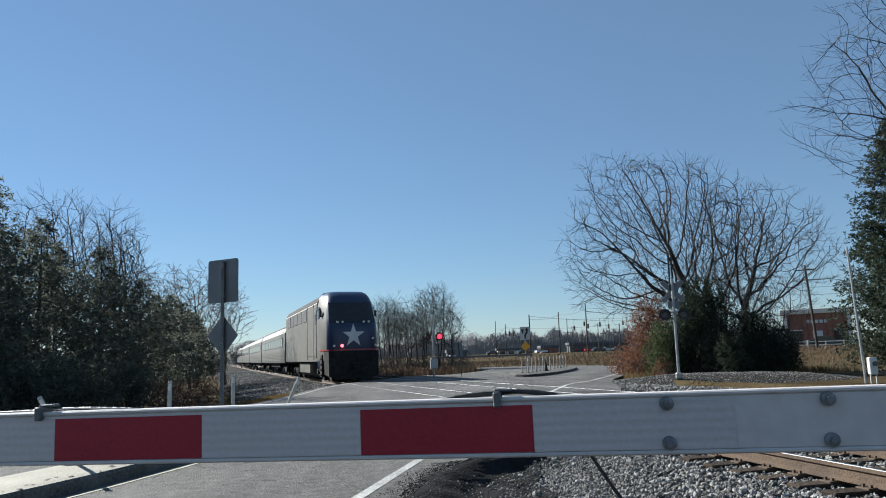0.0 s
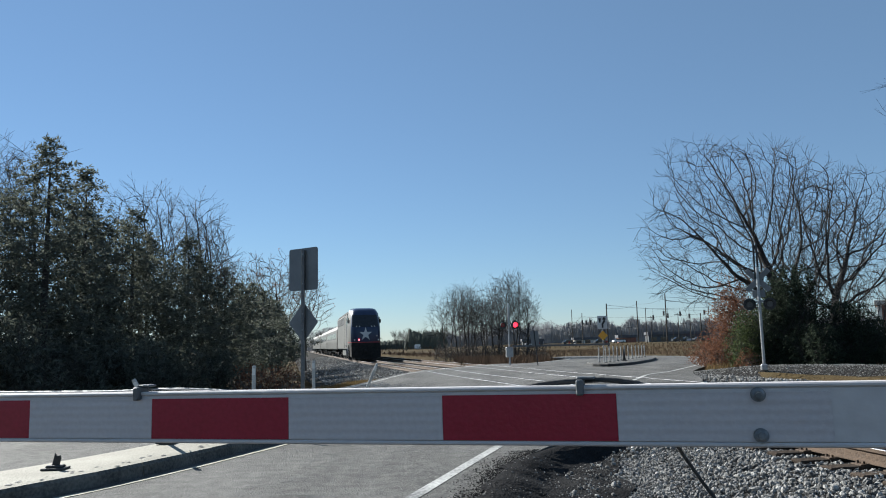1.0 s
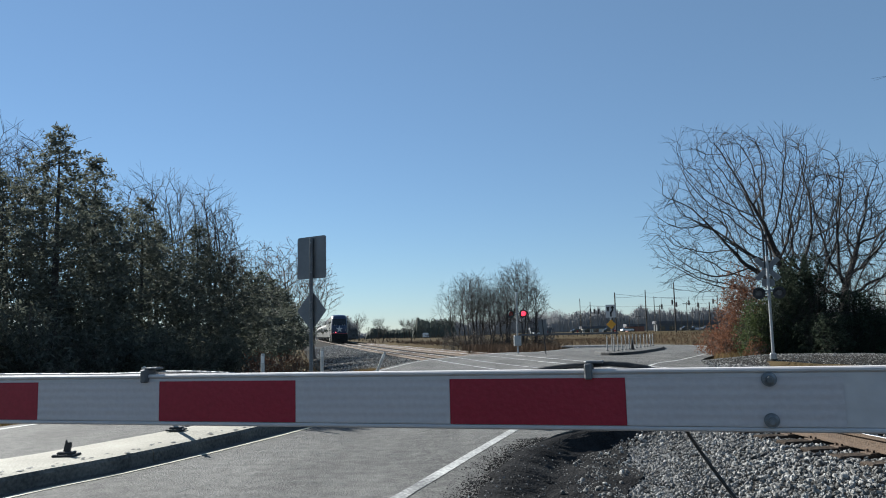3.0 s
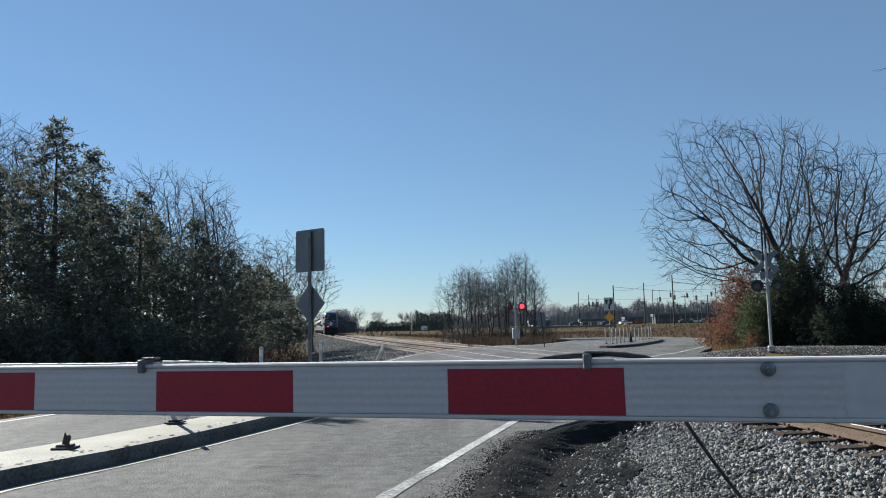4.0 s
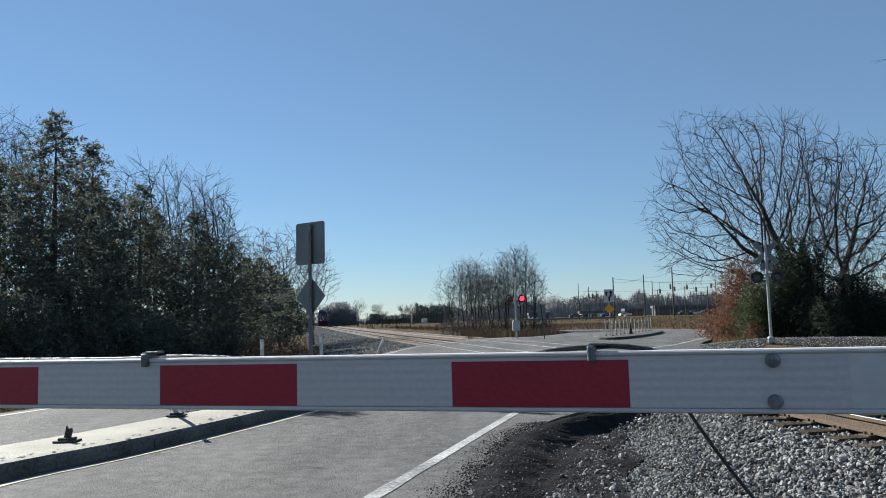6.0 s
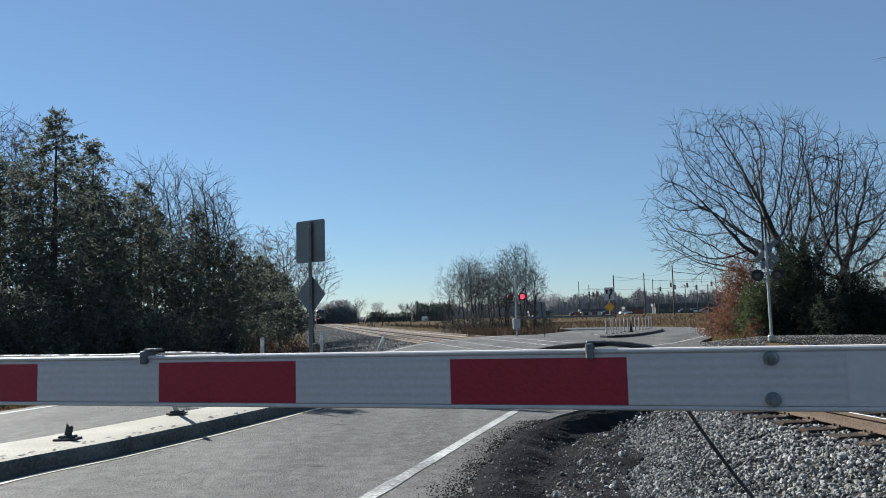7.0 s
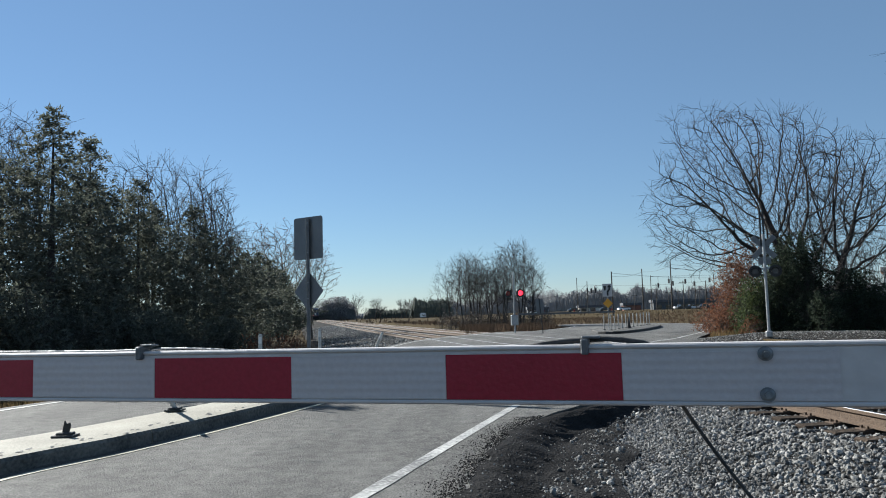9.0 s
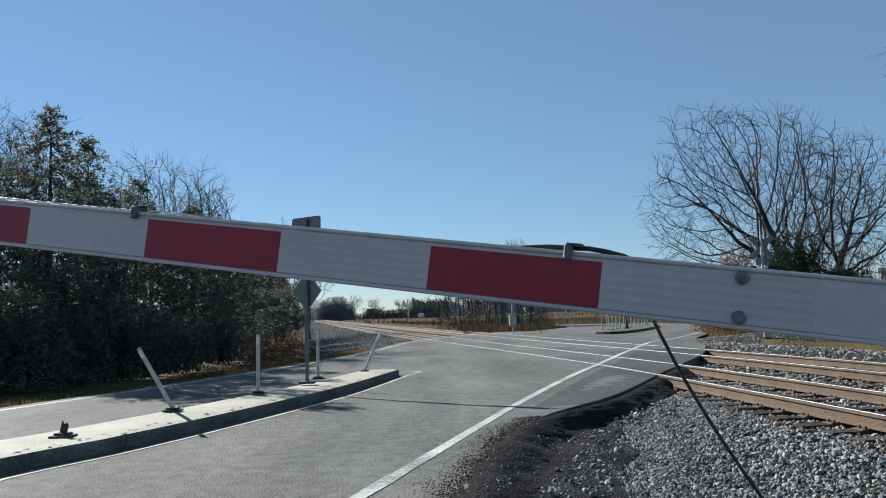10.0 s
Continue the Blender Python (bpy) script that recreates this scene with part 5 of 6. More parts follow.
    for i, (x, y, w, h, lf, nm) in enumerate(((15.3, 36.5, 2.6, 2.7, SHRUB, "olive evergreen shrub"), (16.7, 36.2, 3.0, 3.9, EVERGREEN, "dark cedar shrub"), (17.6, 37.0, 3.0, 4.6, EVERGREEN, "dark cedar shrub"), (19.6, 36.0, 3.0, 2.9, EVERGREEN, "dark tangled shrub"), (21.2, 36.8, 2.6, 2.2, EVERGREEN, "dark tangled shrub"), (17.3, 34.4, 2.8, 1.9, EVERGREEN, "low dark shrub"), (18.9, 34.9, 2.8, 1.8, EVERGREEN, "low dark shrub"))):
        bush(x, y, -0.1, w, h, 140 + i, lf, nm + " under the bare oak", 2.4, 0.13)
    for i, (x, y, w, h) in enumerate(((15.5, 39.8, 2.6, 4.0), (16.4, 41.0, 3.0, 4.6))):
        bush(x, y, 0.0, w, h, 160 + i, RUSSET, "young oak with russet leaves", 0.8, 0.13)
    for i, (x, y, w, h) in enumerate(((14.3, 38.6, 1.6, 1.2), (14.6, 35.6, 1.2, 0.9), (14.6, 40.2, 2.0, 1.5), (15.2, 42.5, 2.2, 1.3))):
        bush(x, y, 0.0, w, h, 165 + i, RUSSET, "low russet brush beside the road", 0.8, 0.13)
    # right-hand cedar and overhanging limb
    cedar(22.1, 28.3, -0.1, 10.6, 5.8, 301, "tall dark cedar beside a pole", 2.4, leaf=EVERGREEN, size=0.14)
    cedar(25.5, 26.0, -0.1, 11.5, 6.0, 302, "tall dark evergreen cedar tree", 1.2, leaf=EVERGREEN)
    spreading_tree(24.6, 22.0, -0.1, 303, "tall leafless tree with low reaching limbs", (-0.5, 0, 9.9), (9.6, 5.0, 4.4), 5.5, 0.3, 2600, 0.34, 0.8, -0.03, cone=0.08, base=1.0, tip=0.008)

    def verge(r):
        y = r.uniform(9, 34)
        l = by_y(LEFT_LINE, y).x
        x = l - 0.45 - 1.5 * r.random() ** 1.6
        return x, y, -0.1
    tufts("dry_grass", "straw-coloured grass along the left verge", STRAW, 5000, verge, 0.04, 0.16, 1)

    def right_bank(r):
        x, y = r.uniform(11.5, 24), r.uniform(34, 62)
        if x < by_y(RIGHT_EDGE, y).x + 0.4 or mound_z(x, y) > -0.05:
            return None
        return x, y, 0.0
    tufts("dry_grass", "tall straw-coloured weeds on the bank beyond the tracks", STRAW, 6500, right_bank, 0.08, 0.4, 2)

    def field(r):
        y = r.uniform(48, 140)
        x = r.uniform(-18, 70)
        if by_y(LEFT_LINE, min(y, 67)).x - 1 < x < by_y(RIGHT_EDGE, min(y, 67)).x + 1 and y < 80 or abs(off_track(x, y)) < 6:
            return None
        return x, y, terrain_z(x, y)
    tufts("dry_grass", "brown winter weeds on the open ground", BRUSH, 14000, field, 0.12, 0.55, 3)

    def mid(r):
        x, y = r.uniform(1.5, 9.5), r.uniform(50, 70)
        if x > by_y(LEFT_LINE, min(y, 66)).x - 0.6:
            return None
        return x, y, -0.1
    tufts("dry_grass", "tawny grass clumps beside the far road", BRUSH, 3000, mid, 0.2, 0.7, 4)


# ---- crossing signals, signs and island beyond the tracks ----


def lamp_head(t, x, y, z, lens, face=-1):
    s = Shape()
    s.tube((x, y, z), (x, y + face * 0.02, z), 0.25, n=24)
    disc = part("target_disc", s, BLACK, t, "black round backplate")
    s = Shape()
    n = 16
    ring = [(x + 0.16 * math.cos(a), z + 0.16 * math.sin(a)) for a in np.linspace(-0.3, math.pi + 0.3, n)]
    s.loft([[(px, y + face * 0.02, pz) for px, pz in ring], [(px, y + face * 0.26, pz) for px, pz in ring]], close=False)
    part("hood", s, BLACK, disc)
    s = Shape()
    s.tube((x, y + face * 0.02, z), (x, y + face * 0.05, z), 0.145, 0.12, 20)
    part("lens", s, lens, disc, "round red lens")
    s = Shape()
    s.tube((x, y, z), (x, y - face * 0.16, z), 0.13, 0.09, 14)
    part("housing", s, BLACK, disc)


def crossbuck(t, z, m, y=0.06, ml=None):
    for a in (45, -45):
        s = Shape()
        s.box(0, y + (0.012 if a > 0 else 0), 0, 1.22, 0.01, 0.22, 0.003, Matrix.Translation((0, 0, z)) @ pose(0, 0, 0, 0, a, 0))
        part("crossbuck_board", s, ml or SIGN_WHITE, t, "white crossbuck board")


def signal_far_left():
    t = thing("crossing_signal", pose(4.34, 45.8, -0.05, 0, 0, 4), "crossing signal with one lamp lit red beside the thicket", "crossing signal", "crossing signals")
    s = Shape()
    s.tube((0, 0, 0), (0, 0, 3.9), 0.055, n=12)
    part("mast", s, GALV, t, "galvanised mast")
    s = Shape()
    s.tube((-0.42, 0, 2.58), (0.42, 0, 2.58), 0.035, n=10)
    part("cross_arm", s, GALV, t)
    lamp_head(t, -0.38, -0.06, 2.58, LENS_RED)
    lamp_head(t, 0.38, -0.06, 2.58, LIT_RED)
    s = Shape()
    s.box(0.0, 0.05, 0.95, 0.42, 0.34, 0.62, 0.03)
    part("drive_box", s, GALV, t)
    s = Shape()
    s.box(0, 0, 0.04, 0.35, 0.35, 0.08, 0.01)
    part("base_plate", s, GALV, t)
    return far_gate_arm(t)


def far_gate_arm(g):
    s = Shape()
    s.box(2.9, 0, 0, 5.8, 0.035, 0.11, 0.006)
    # the arm's shaded back is painted dark
    t = part("gate_arm", s, SHADED_STEEL, g, "back of a lowered gate arm, shade put into its colour")
    for k in range(7):
        s = Shape()
        s.box(0.5 + k * 0.81, 0.02, 0, 0.405, 0.004, 0.105)
        part("red_stripe", s, SHEET_RED, t, "red reflective sheet")
    for u in (1.6, 3.4, 5.6):
        s = Shape()
        s.tube((u, 0, 0.05), (u, 0, 0.10), 0.02, n=8)
        s.tube((u, -0.03, 0.15), (u, 0.05, 0.15), 0.06, n=12)
        part("arm_lamp", s, LENS_RED, t)
    return t


def mast_far_right():
    t = thing("crossing_signal", pose(13.3, 30.9, 0.08, 0, 0, -22), "unlit crossing signal with crossbuck in front of dark shrubs", "crossing signal", "crossing signals")
    s = Shape()
    s.tube((0, 0, 0), (0, 0, 4.25), 0.06, n=12)
    part("mast", s, GALV, t, "pale galvanised mast")
    s = Shape()
    s.box(0, 0, 0.14, 0.28, 0.28, 0.28, 0.05)
    part("base", s, GALV, t)
    s = Shape()
    s.tube((-0.45, 0, 2.83), (0.45, 0, 2.83), 0.04, n=10)
    part("cross_arm", s, GALV, t)
    lamp_head(t, -0.38, -0.06, 2.72, LENS_DARK)
    lamp_head(t, 0.38, -0.06, 2.72, LENS_DARK)
    crossbuck(t, 3.72, None, 0.08, ALUM)
    for x in (-0.09, 0.03):
        s = Shape()
        s.box(x, 0.1, 4.5, 0.075, 0.05, 1.5, 0.006)
        part("upright_arm", s, BLACK, t, "dark upright bars above the mast")
    s = Shape()
    s.box(0, 0.09, 3.15, 0.5, 0.01, 0.3, 0.003)
    part("plaque", s, ALUM, t, "back of a small plaque")


def leaning_sign():
    t = thing("road_sign", pose(5.88, 44.6, -0.05, 0, -4.5, 0), "back of a rectangular sign on a thin leaning post", "road sign")
    s = Shape()
    s.box(0, 0, 1.1, 0.05, 0.05, 2.2, 0.006)
    part("post", s, BLACK, t)
    s = Shape()
    s.box(0, 0.03, 1.75, 0.47, 0.008, 0.85, 0.003)
    part("sign_plate", s, ALUM, t)


def island():
    out = spline([(8.9, 43.6), (9.6, 42.9), (10.6, 43.8), (12.9, 48.0), (15.5, 54.2), (17.0, 60.0), (16.4, 61.6), (13.6, 57.6), (11.2, 53.2), (9.4, 48.0), (8.9, 43.6)], 0.8)[:-1]
    n = len(out)
    mid = sum(out, Vector((0, 0))) / n
    s = Shape()
    rings = []
    for k, z in ((0, -0.1), (0.02, 0.12), (0.06, 0.15)):
        r = []
        for p in out:
            d = (mid - p).normalized()
            r.append((p.x + d.x * k, p.y + d.y * k, z))
        rings.append(r)
    s.v = [p for r in rings for p in r]
    for j in range(2):
        s.f += [(j * n + i, j * n + (i + 1) % n, (j + 1) * n + (i + 1) % n, (j + 1) * n + i) for i in range(n)]
    s.f.append(tuple(range(2 * n, 3 * n)))
    # black ring puts the shade of the island's sides into colour
    k = Shape()
    k.loft([[(p.x, p.y, -0.08), (p.x, p.y, 0.125)] for p in (mid + (q - mid).normalized() * ((q - mid).length + 0.05) for q in out + out[:1])], close=False)
    solid("island_kerb", k, RUBBER, "black kerb ring round the splitter island, painted dark for its shade", "kerb", "structure")
    solid("traffic_island", s, ASPHALT, "raised grey splitter island in the far road", "traffic island", "structure")
    posts = [(10.1, 45.6), (10.65, 47.0), (11.2, 48.3), (11.75, 49.6), (12.3, 50.9), (12.85, 52.1), (13.4, 53.3), (13.95, 54.4), (14.5, 55.5), (15.05, 56.7), (15.6, 57.9), (16.1, 59.0), (9.95, 46.8)]
    for i, (x, y) in enumerate(posts):
        t = thing("delineator_post", pose(x, y, 0.15), "slim white delineator post on the splitter island", "delineator", "delineators on the far island")
        s = Shape()
        s.tube((0, 0, 0), (0, 0, 0.04), 0.11, 0.09, 12)
        part("base", s, RUBBER, t)
        s = Shape()
        s.tube((0, 0, 0.03), (0.01 * math.sin(i * 2), 0, 0.95), 0.034, n=10)
        part("post", s, POST_WHITE, t)
        s = Shape()
        s.tube((0, 0, 0.74), (0, 0, 0.84), 0.037, n=10)
        part("reflector", s, SIGN_WHITE, t)
    # keep-right sign with object marker below
    t = thing("traffic_sign", pose(10.05, 45.9, 0.15), "white sign with a curved black arrow above a yellow diamond", "road sign")
    s = Shape()
    s.box(0, 0, 1.35, 0.05, 0.05, 2.7, 0.006)
    part("post", s, GALV, t)
    s = Shape()
    s.box(0.0, -0.035, 2.42, 0.60, 0.006, 0.78, 0.003)
    plate = part("sign_plate", s, SIGN_WHITE, t)
    s = Shape()
    m = Matrix.Translation((0, -0.042, 2.42))
    s.prism([(-0.05, -0.33), (0.05, -0.33), (0.06, -0.12), (0.17, 0.04), (0.17, 0.17), (0.25, 0.17), (0.11, 0.34), (-0.02, 0.17), (0.06, 0.17), (0.06, 0.08), (-0.05, -0.08)], "y", -0.002, 0.002, m)
    part("arrow", s, BLACK, plate, "black curved arrow")
    s = Shape()
    s.prism([(-0.25, 0.25), (-0.07, 0.25), (-0.12, -0.02), (-0.19, -0.02)], "y", -0.002, 0.002, m)
    part("island_mark", s, BLACK, plate, "black island shape")
    s = Shape()
    s.box(0, -0.035, 1.62, 0.42, 0.006, 0.42, 0.003, Matrix.Translation((0, 0, 1.62)) @ pose(0, 0, 0, 0, 45, 0) @ Matrix.Translation((0, 0, -1.62)))
    part("marker", s, SIGN_YELLOW, t, "yellow diamond object marker")
    t = thing("traffic_cone", pose(12.0, 48.9, 0.15), "dark weathered cone among the delineators", "traffic cone")
    s = Shape()
    s.box(0, 0, 0.02, 0.34, 0.34, 0.04, 0.01)
    part("foot", s, RUBBER, t)
    s = Shape()
    s.tube((0, 0, 0.04), (0, 0, 0.72), 0.13, 0.03, 14)
    part("cone", s, RUBBER, t)


# ---- distance ----


def far_at(px, d, z):
    """Plan place from a bearing unit and a distance."""
    k = (px - 781) / 1331
    return Vector((k * d, d, z))


def utility_pole(p, top, label, arms=1, r=0.15, lean=0.0):
    t = thing("utility_pole", pose(p[0], p[1], p[2], 0, lean, 0), label, "utility pole", "utility poles")
    s = Shape()
    s.tube((0, 0, -0.3), (0, 0, top - p[2]), r, r * 0.65, 10)
    part("pole", s, POLE_WOOD, t)
    for k in range(arms):
        s = Shape()
        s.box(0, 0, top - p[2] - 0.5 - k * 1.1, 2.4, 0.12, 0.14, 0.01)
        part("crossarm", s, POLE_WOOD, t)
        for x in (-1.1, -0.4, 0.4, 1.1):
            s = Shape()
            s.tube((x, 0, top - p[2] - 0.43 - k * 1.1), (x, 0, top - p[2] - 0.25 - k * 1.1), 0.05, 0.03, 6)
            part("insulator", s, GALV, t)
    return t


def wire(a, b, sag, r=0.02, label="thin overhead power line between poles"):
    s = Shape()
    a, b = Vector(a), Vector(b)
    s.line([a.lerp(b, u) - Vector((0, 0, sag * 4 * u * (1 - u))) for u in np.linspace(0, 1, 11)], r, 4)
    solid("power_line", s, BLACK, label, "power line", "", "overhead lines")


def traffic_light(p, up):
    t = thing("traffic_light", pose(*p), "three-lens traffic light hung from a span wire", "traffic light", "traffic lights over the junction")
    s = Shape()
    s.box(0, 0, 0, 0.40, 0.32, 1.15, 0.04)
    body = part("housing", s, BLACK, t)
    s = Shape()
    s.tube((0, 0, 0.57), (0, 0, up + 0.05), 0.03, n=6)
    part("hanger", s, BLACK, t)
    for z in (-0.36, 0, 0.36):
        s = Shape()
        s.tube((0, -0.16, z), (0, -0.34, z + 0.0), 0.15, 0.15, 10)
        part("visor", s, BLACK, t)


def street_pole(p, h):
    t = thing("lot_lamp", pose(*p), "tall twin-headed car-park lamp", "street lamp", "car-park lamps")
    s = Shape()
    s.tube((0, 0, 0), (0, 0, h), 0.10, 0.07, 8)
    part("pole", s, POLE_WOOD, t)
    s = Shape()
    s.box(0, 0, h, 1.5, 0.1, 0.1)
    part("bracket", s, POLE_WOOD, t)
    for x in (-0.75, 0.75):
        s = Shape()
        s.box(x, 0, h - 0.05, 0.6, 0.4, 0.22, 0.04)
        part("lamp_head", s, BLACK, t)


def car(p, yaw, paint_mat, label, truck=False):
    t = thing("car", pose(p[0], p[1], p[2], 0, 0, yaw), label, "car", "cars in the distance")
    L, W = (5.4, 1.95) if truck else (4.6, 1.8)
    s = Shape()
    prof = [(-L / 2, 0.35), (L / 2, 0.35), (L / 2, 0.85), (L / 2 - 0.2, 1.0), (-L / 2 + 0.1, 1.02), (-L / 2, 0.9)]
    s.prism(prof, "y", -W / 2, W / 2)
    body = part("body", s, paint_mat, t)
    s = Shape()
    cab = [(-0.3, 1.0), (1.5, 1.0), (0.95, 1.75), (0.0, 1.78)] if truck else [(-1.7, 1.0), (1.35, 1.0), (0.6, 1.45), (-1.1, 1.47)]
    s.prism(cab, "y", -W / 2 + 0.1, W / 2 - 0.1)
    part("windows", s, GLASS_DARK, t)
    s = Shape()
    s.box((cab[2][0] + cab[3][0]) / 2, 0, cab[3][1], abs(cab[2][0] - cab[3][0]), W - 0.25, 0.05, 0.02)
    part("roof", s, paint_mat, t)
    for x in (-L / 2 + 0.85, L / 2 - 0.85):
        for y in (-W / 2 + 0.1, W / 2 - 0.1):
            s = Shape()
            s.tube((x, y - 0.1, 0.33), (x, y + 0.1, 0.33), 0.33, n=16)
            part("wheel", s, RUBBER, t)
    return t


def woods(name, label, spans, material, seed, size, dens):
    """Far leafless woods: many small upright slivers and clumps. spans: bearing from, to, distance, height, base."""
    rng = random.Random(seed)
    s = Shape()
    for b0, b1, d, h, zb in spans:
        w = (b1 - b0) / 1331 * d
        n = int(w * h * dens)
        for i in range(n):
            u = rng.random()
            x = (b0 - 781) / 1331 * d + w * u
            crown = h * (0.72 + 0.28 * noise.noise((x * 0.10, d * 0.1, seed)) + 0.14 * noise.noise((x * 0.45, 3, seed)))
            z = zb + crown * (0.45 + 0.55 * rng.random())
            y = d + rng.uniform(-8, 8)
            a = rng.uniform(-0.5, 0.5)
            L, W = size * rng.uniform(0.6, 1.6), size * rng.uniform(0.05, 0.16)
            p = Vector((x, y, z))
            up = Vector((math.sin(a) * L, rng.uniform(-0.3, 0.3) * L, math.cos(a) * L))
            sd = Vector((W, rng.uniform(-0.5, 0.5) * W, 0))
            k = len(s.v)
            s.v += [tuple(p - up * 0.5), tuple(p + sd), tuple(p + up * 0.5), tuple(p - sd)]
            s.f.append((k, k + 1, k + 2, k + 3))
        # closed mass of trunks behind the slivers
        if h < 3:
            continue
        m = max(6, int(w / 0.7))
        top = []
        for i in range(m + 1):
            x = (b0 - 781) / 1331 * d + w * i / m
            hh = h * (0.68 + 0.28 * noise.noise((x * 0.10, d * 0.1, seed)) + 0.10 * noise.noise((x * 0.45, 3, seed))) * min(1, 0.25 + 6 * min(i, m - i) / m) * rng.uniform(0.86, 1.08)
            top.append((x, hh))
        s.loft([[(x, d - 3, zb - 1), (x + 0.3, d - 2 + 2 * noise.noise((x * 1.7, 2, 2)), zb + hh * 0.6), (x, d, zb + hh), (x, d + 4, zb - 1)] for x, hh in top], close=False)
    solid(name, s, material, label, "woods", "stuff")


def distance_things():
    woods("far_woods", "leafless woods on a low far ridge, haze in their colour", [(950, 1330, 520, 21, 0), (1290, 1700, 480, 19, 0), (860, 1000, 540, 20, 0), (720, 900, 560, 15, 0)], HAZED_WOODS, 1, 1.1, 2.2)
    woods("far_woods", "dark pine stand beyond the field", [(722, 800, 330, 11.0, 0.3), (640, 735, 360, 6.0, 0.3)], PINES, 2, 0.9, 3.0)
    woods("far_woods", "leafless trees closing the railway line's far end", [(400, 560, 420, 8, 0), (610, 740, 420, 4.5, 0)], HAZED_WOODS, 3, 1.0, 2.4)
    woods("far_brush", "brown brush along the edge of the field", [(600, 800, 150, 1.6, -0.1), (800, 1000, 120, 1.6, 0), (1000, 1300, 150, 1.3, 0), (640, 800, 110, 1.1, -0.1)], BRUSH, 4, 0.5, 5.0)
    for i, (px, d, h) in enumerate(((629, 300, 8.6), (662, 300, 7.2), (671, 310, 5.2), (708, 320, 7.0), (718, 330, 7.2))):
        p = far_at(px, d, -0.1)
        bare_tree(p.x, p.y, -0.1, h, 400 + i, "distant leafless tree beside the railway", 0.55, 1, 4, (3, 4), 0.14, thin=0.022, fork=0.3, limbs=6)
    for px, d, w, h in ((576, 330, 11, 8.2), (597, 335, 14, 9.6), (615, 340, 8, 6.6)):
        p = far_at(px, d, -0.3)
        bush(p.x, p.y, -0.3, w, h, 420 + int(px), HAZED_WOODS, "rounded thicket where the railway curves away, haze in its colour", 0.28, 0.5)
    # power poles and lines over the junction
    tops = []
    for px, d, top, arms, lab in ((1019, 228, 11.2, 0, "dark wooden utility pole"), (1037, 215, 9.6, 0, "slim wooden utility pole"), (1081, 150, 8.9, 0, "dark wooden utility pole with a transformer"), (1135, 190, 11.4, 0, "tall slim wooden utility pole"), (1186, 162, 11.4, 0, "tall wooden utility pole"), (1247, 178, 7.6, 0, "steel signal pole"), (1159, 240, 9.2, 1, "wooden utility pole with crossarm"), (1207, 225, 9.4, 1, "wooden utility pole with crossarm"), (1150, 250, 8.0, 1, "wooden utility pole with crossarm"), (1228, 230, 8.6, 0, "wooden utility pole")):
        p = far_at(px, d, 0)
        utility_pole(p, top, lab + " at the far junction", arms, 0.17 if d < 200 else 0.14)
        tops.append((p.x, p.y, top))
    wire((tops[2][0], tops[2][1], 8.0), (tops[3][0], tops[3][1], 10.6), 0.5, 0.03)
    wire((tops[3][0], tops[3][1], 10.7), (tops[4][0], tops[4][1], 10.6), 0.6, 0.03)
    wire((tops[4][0], tops[4][1], 10.7), (75, 170, 11.5), 0.8, 0.03)
    wire((tops[4][0], tops[4][1], 9.9), (75, 170, 10.6), 0.8, 0.03)
    wire((tops[2][0], tops[2][1], 8.6), (80, 190, 9.0), 0.8, 0.03)
    wire((tops[0][0], tops[0][1], 7.0), (tops[1][0], tops[1][1], 8.8), 0.3, 0.03)
    wire((tops[0][0], tops[0][1], 6.6), (10, 240, 3.5), 0.3, 0.03)
    wire((tops[1][0], tops[1][1], 8.6), (tops[5][0], tops[5][1], 7.4), 0.6, 0.03)
    # lights hang from two span wires, two more on a pole
    for span, d, wz in (((1019, 1075), 200, 7.75), ((1150, 1262), 186, 9.2)):
        a, b = far_at(span[0], d, wz), far_at(span[1], d, wz)
        wire(a, b, 0.0, 0.03, "span wire that carries traffic lights")
        for p in (a, b):
            utility_pole((p.x, p.y + 0.02, 0.2), wz + 0.3, "steel pole that carries a span wire", 0, 0.12)
    for px, d, z, up in ((1037, 200, 6.6, 7.75), (1044, 200, 6.5, 7.75), (1051, 200, 6.4, 7.75), (1163, 186, 7.0, 9.2), (1182, 186, 8.0, 9.2), (1189, 186, 7.4, 9.2), (1211, 186, 7.8, 9.2), (1227, 186, 7.2, 9.2), (1254, 186, 8.0, 9.2)):
        traffic_light(far_at(px, d, z), up - z)
    for px, d, h in ((1180, 260, 6.5), (1197, 262, 6.8), (1216, 265, 7.0), (1235, 268, 7.4), (1258, 270, 7.6), (1105, 280, 6.5), (1120, 285, 6.2)):
        street_pole(far_at(px, d, 0.2), h)
    # low buildings behind the junction
    for px0, px1, d, h, mt, rf, lab in ((1150, 1262, 300, 4.4, TRAIN_GREY, ROOF_DARK, "low long store with a dark flat roof"), (1098, 1128, 310, 3.6, BRICK, ROOF_DARK, "low brick-red building beyond the junction"), (930, 965, 330, 3.0, TRAIN_GREY, ROOF_DARK, "pale low building beyond the field"), (1020, 1060, 340, 3.2, STUCCO, ROOF_DARK, "pale low building beyond the junction")):
        a, b = far_at(px0, d, 0), far_at(px1, d, 0)
        w = b.x - a.x
        t = thing("building", pose((a.x + b.x) / 2, d, 0), lab, "building", "far buildings")
        s = Shape()
        s.box(0, 0, h / 2 - 0.5, w, 5, h - 0.6, 0.05)
        part("wall", s, mt, t)
        s = Shape()
        s.box(0, 0, h - 0.3, w + 0.8, 5.8, 1.1, 0.05)
        part("roof", s, rf, t)
        for i in range(int(w / 4)):
            s = Shape()
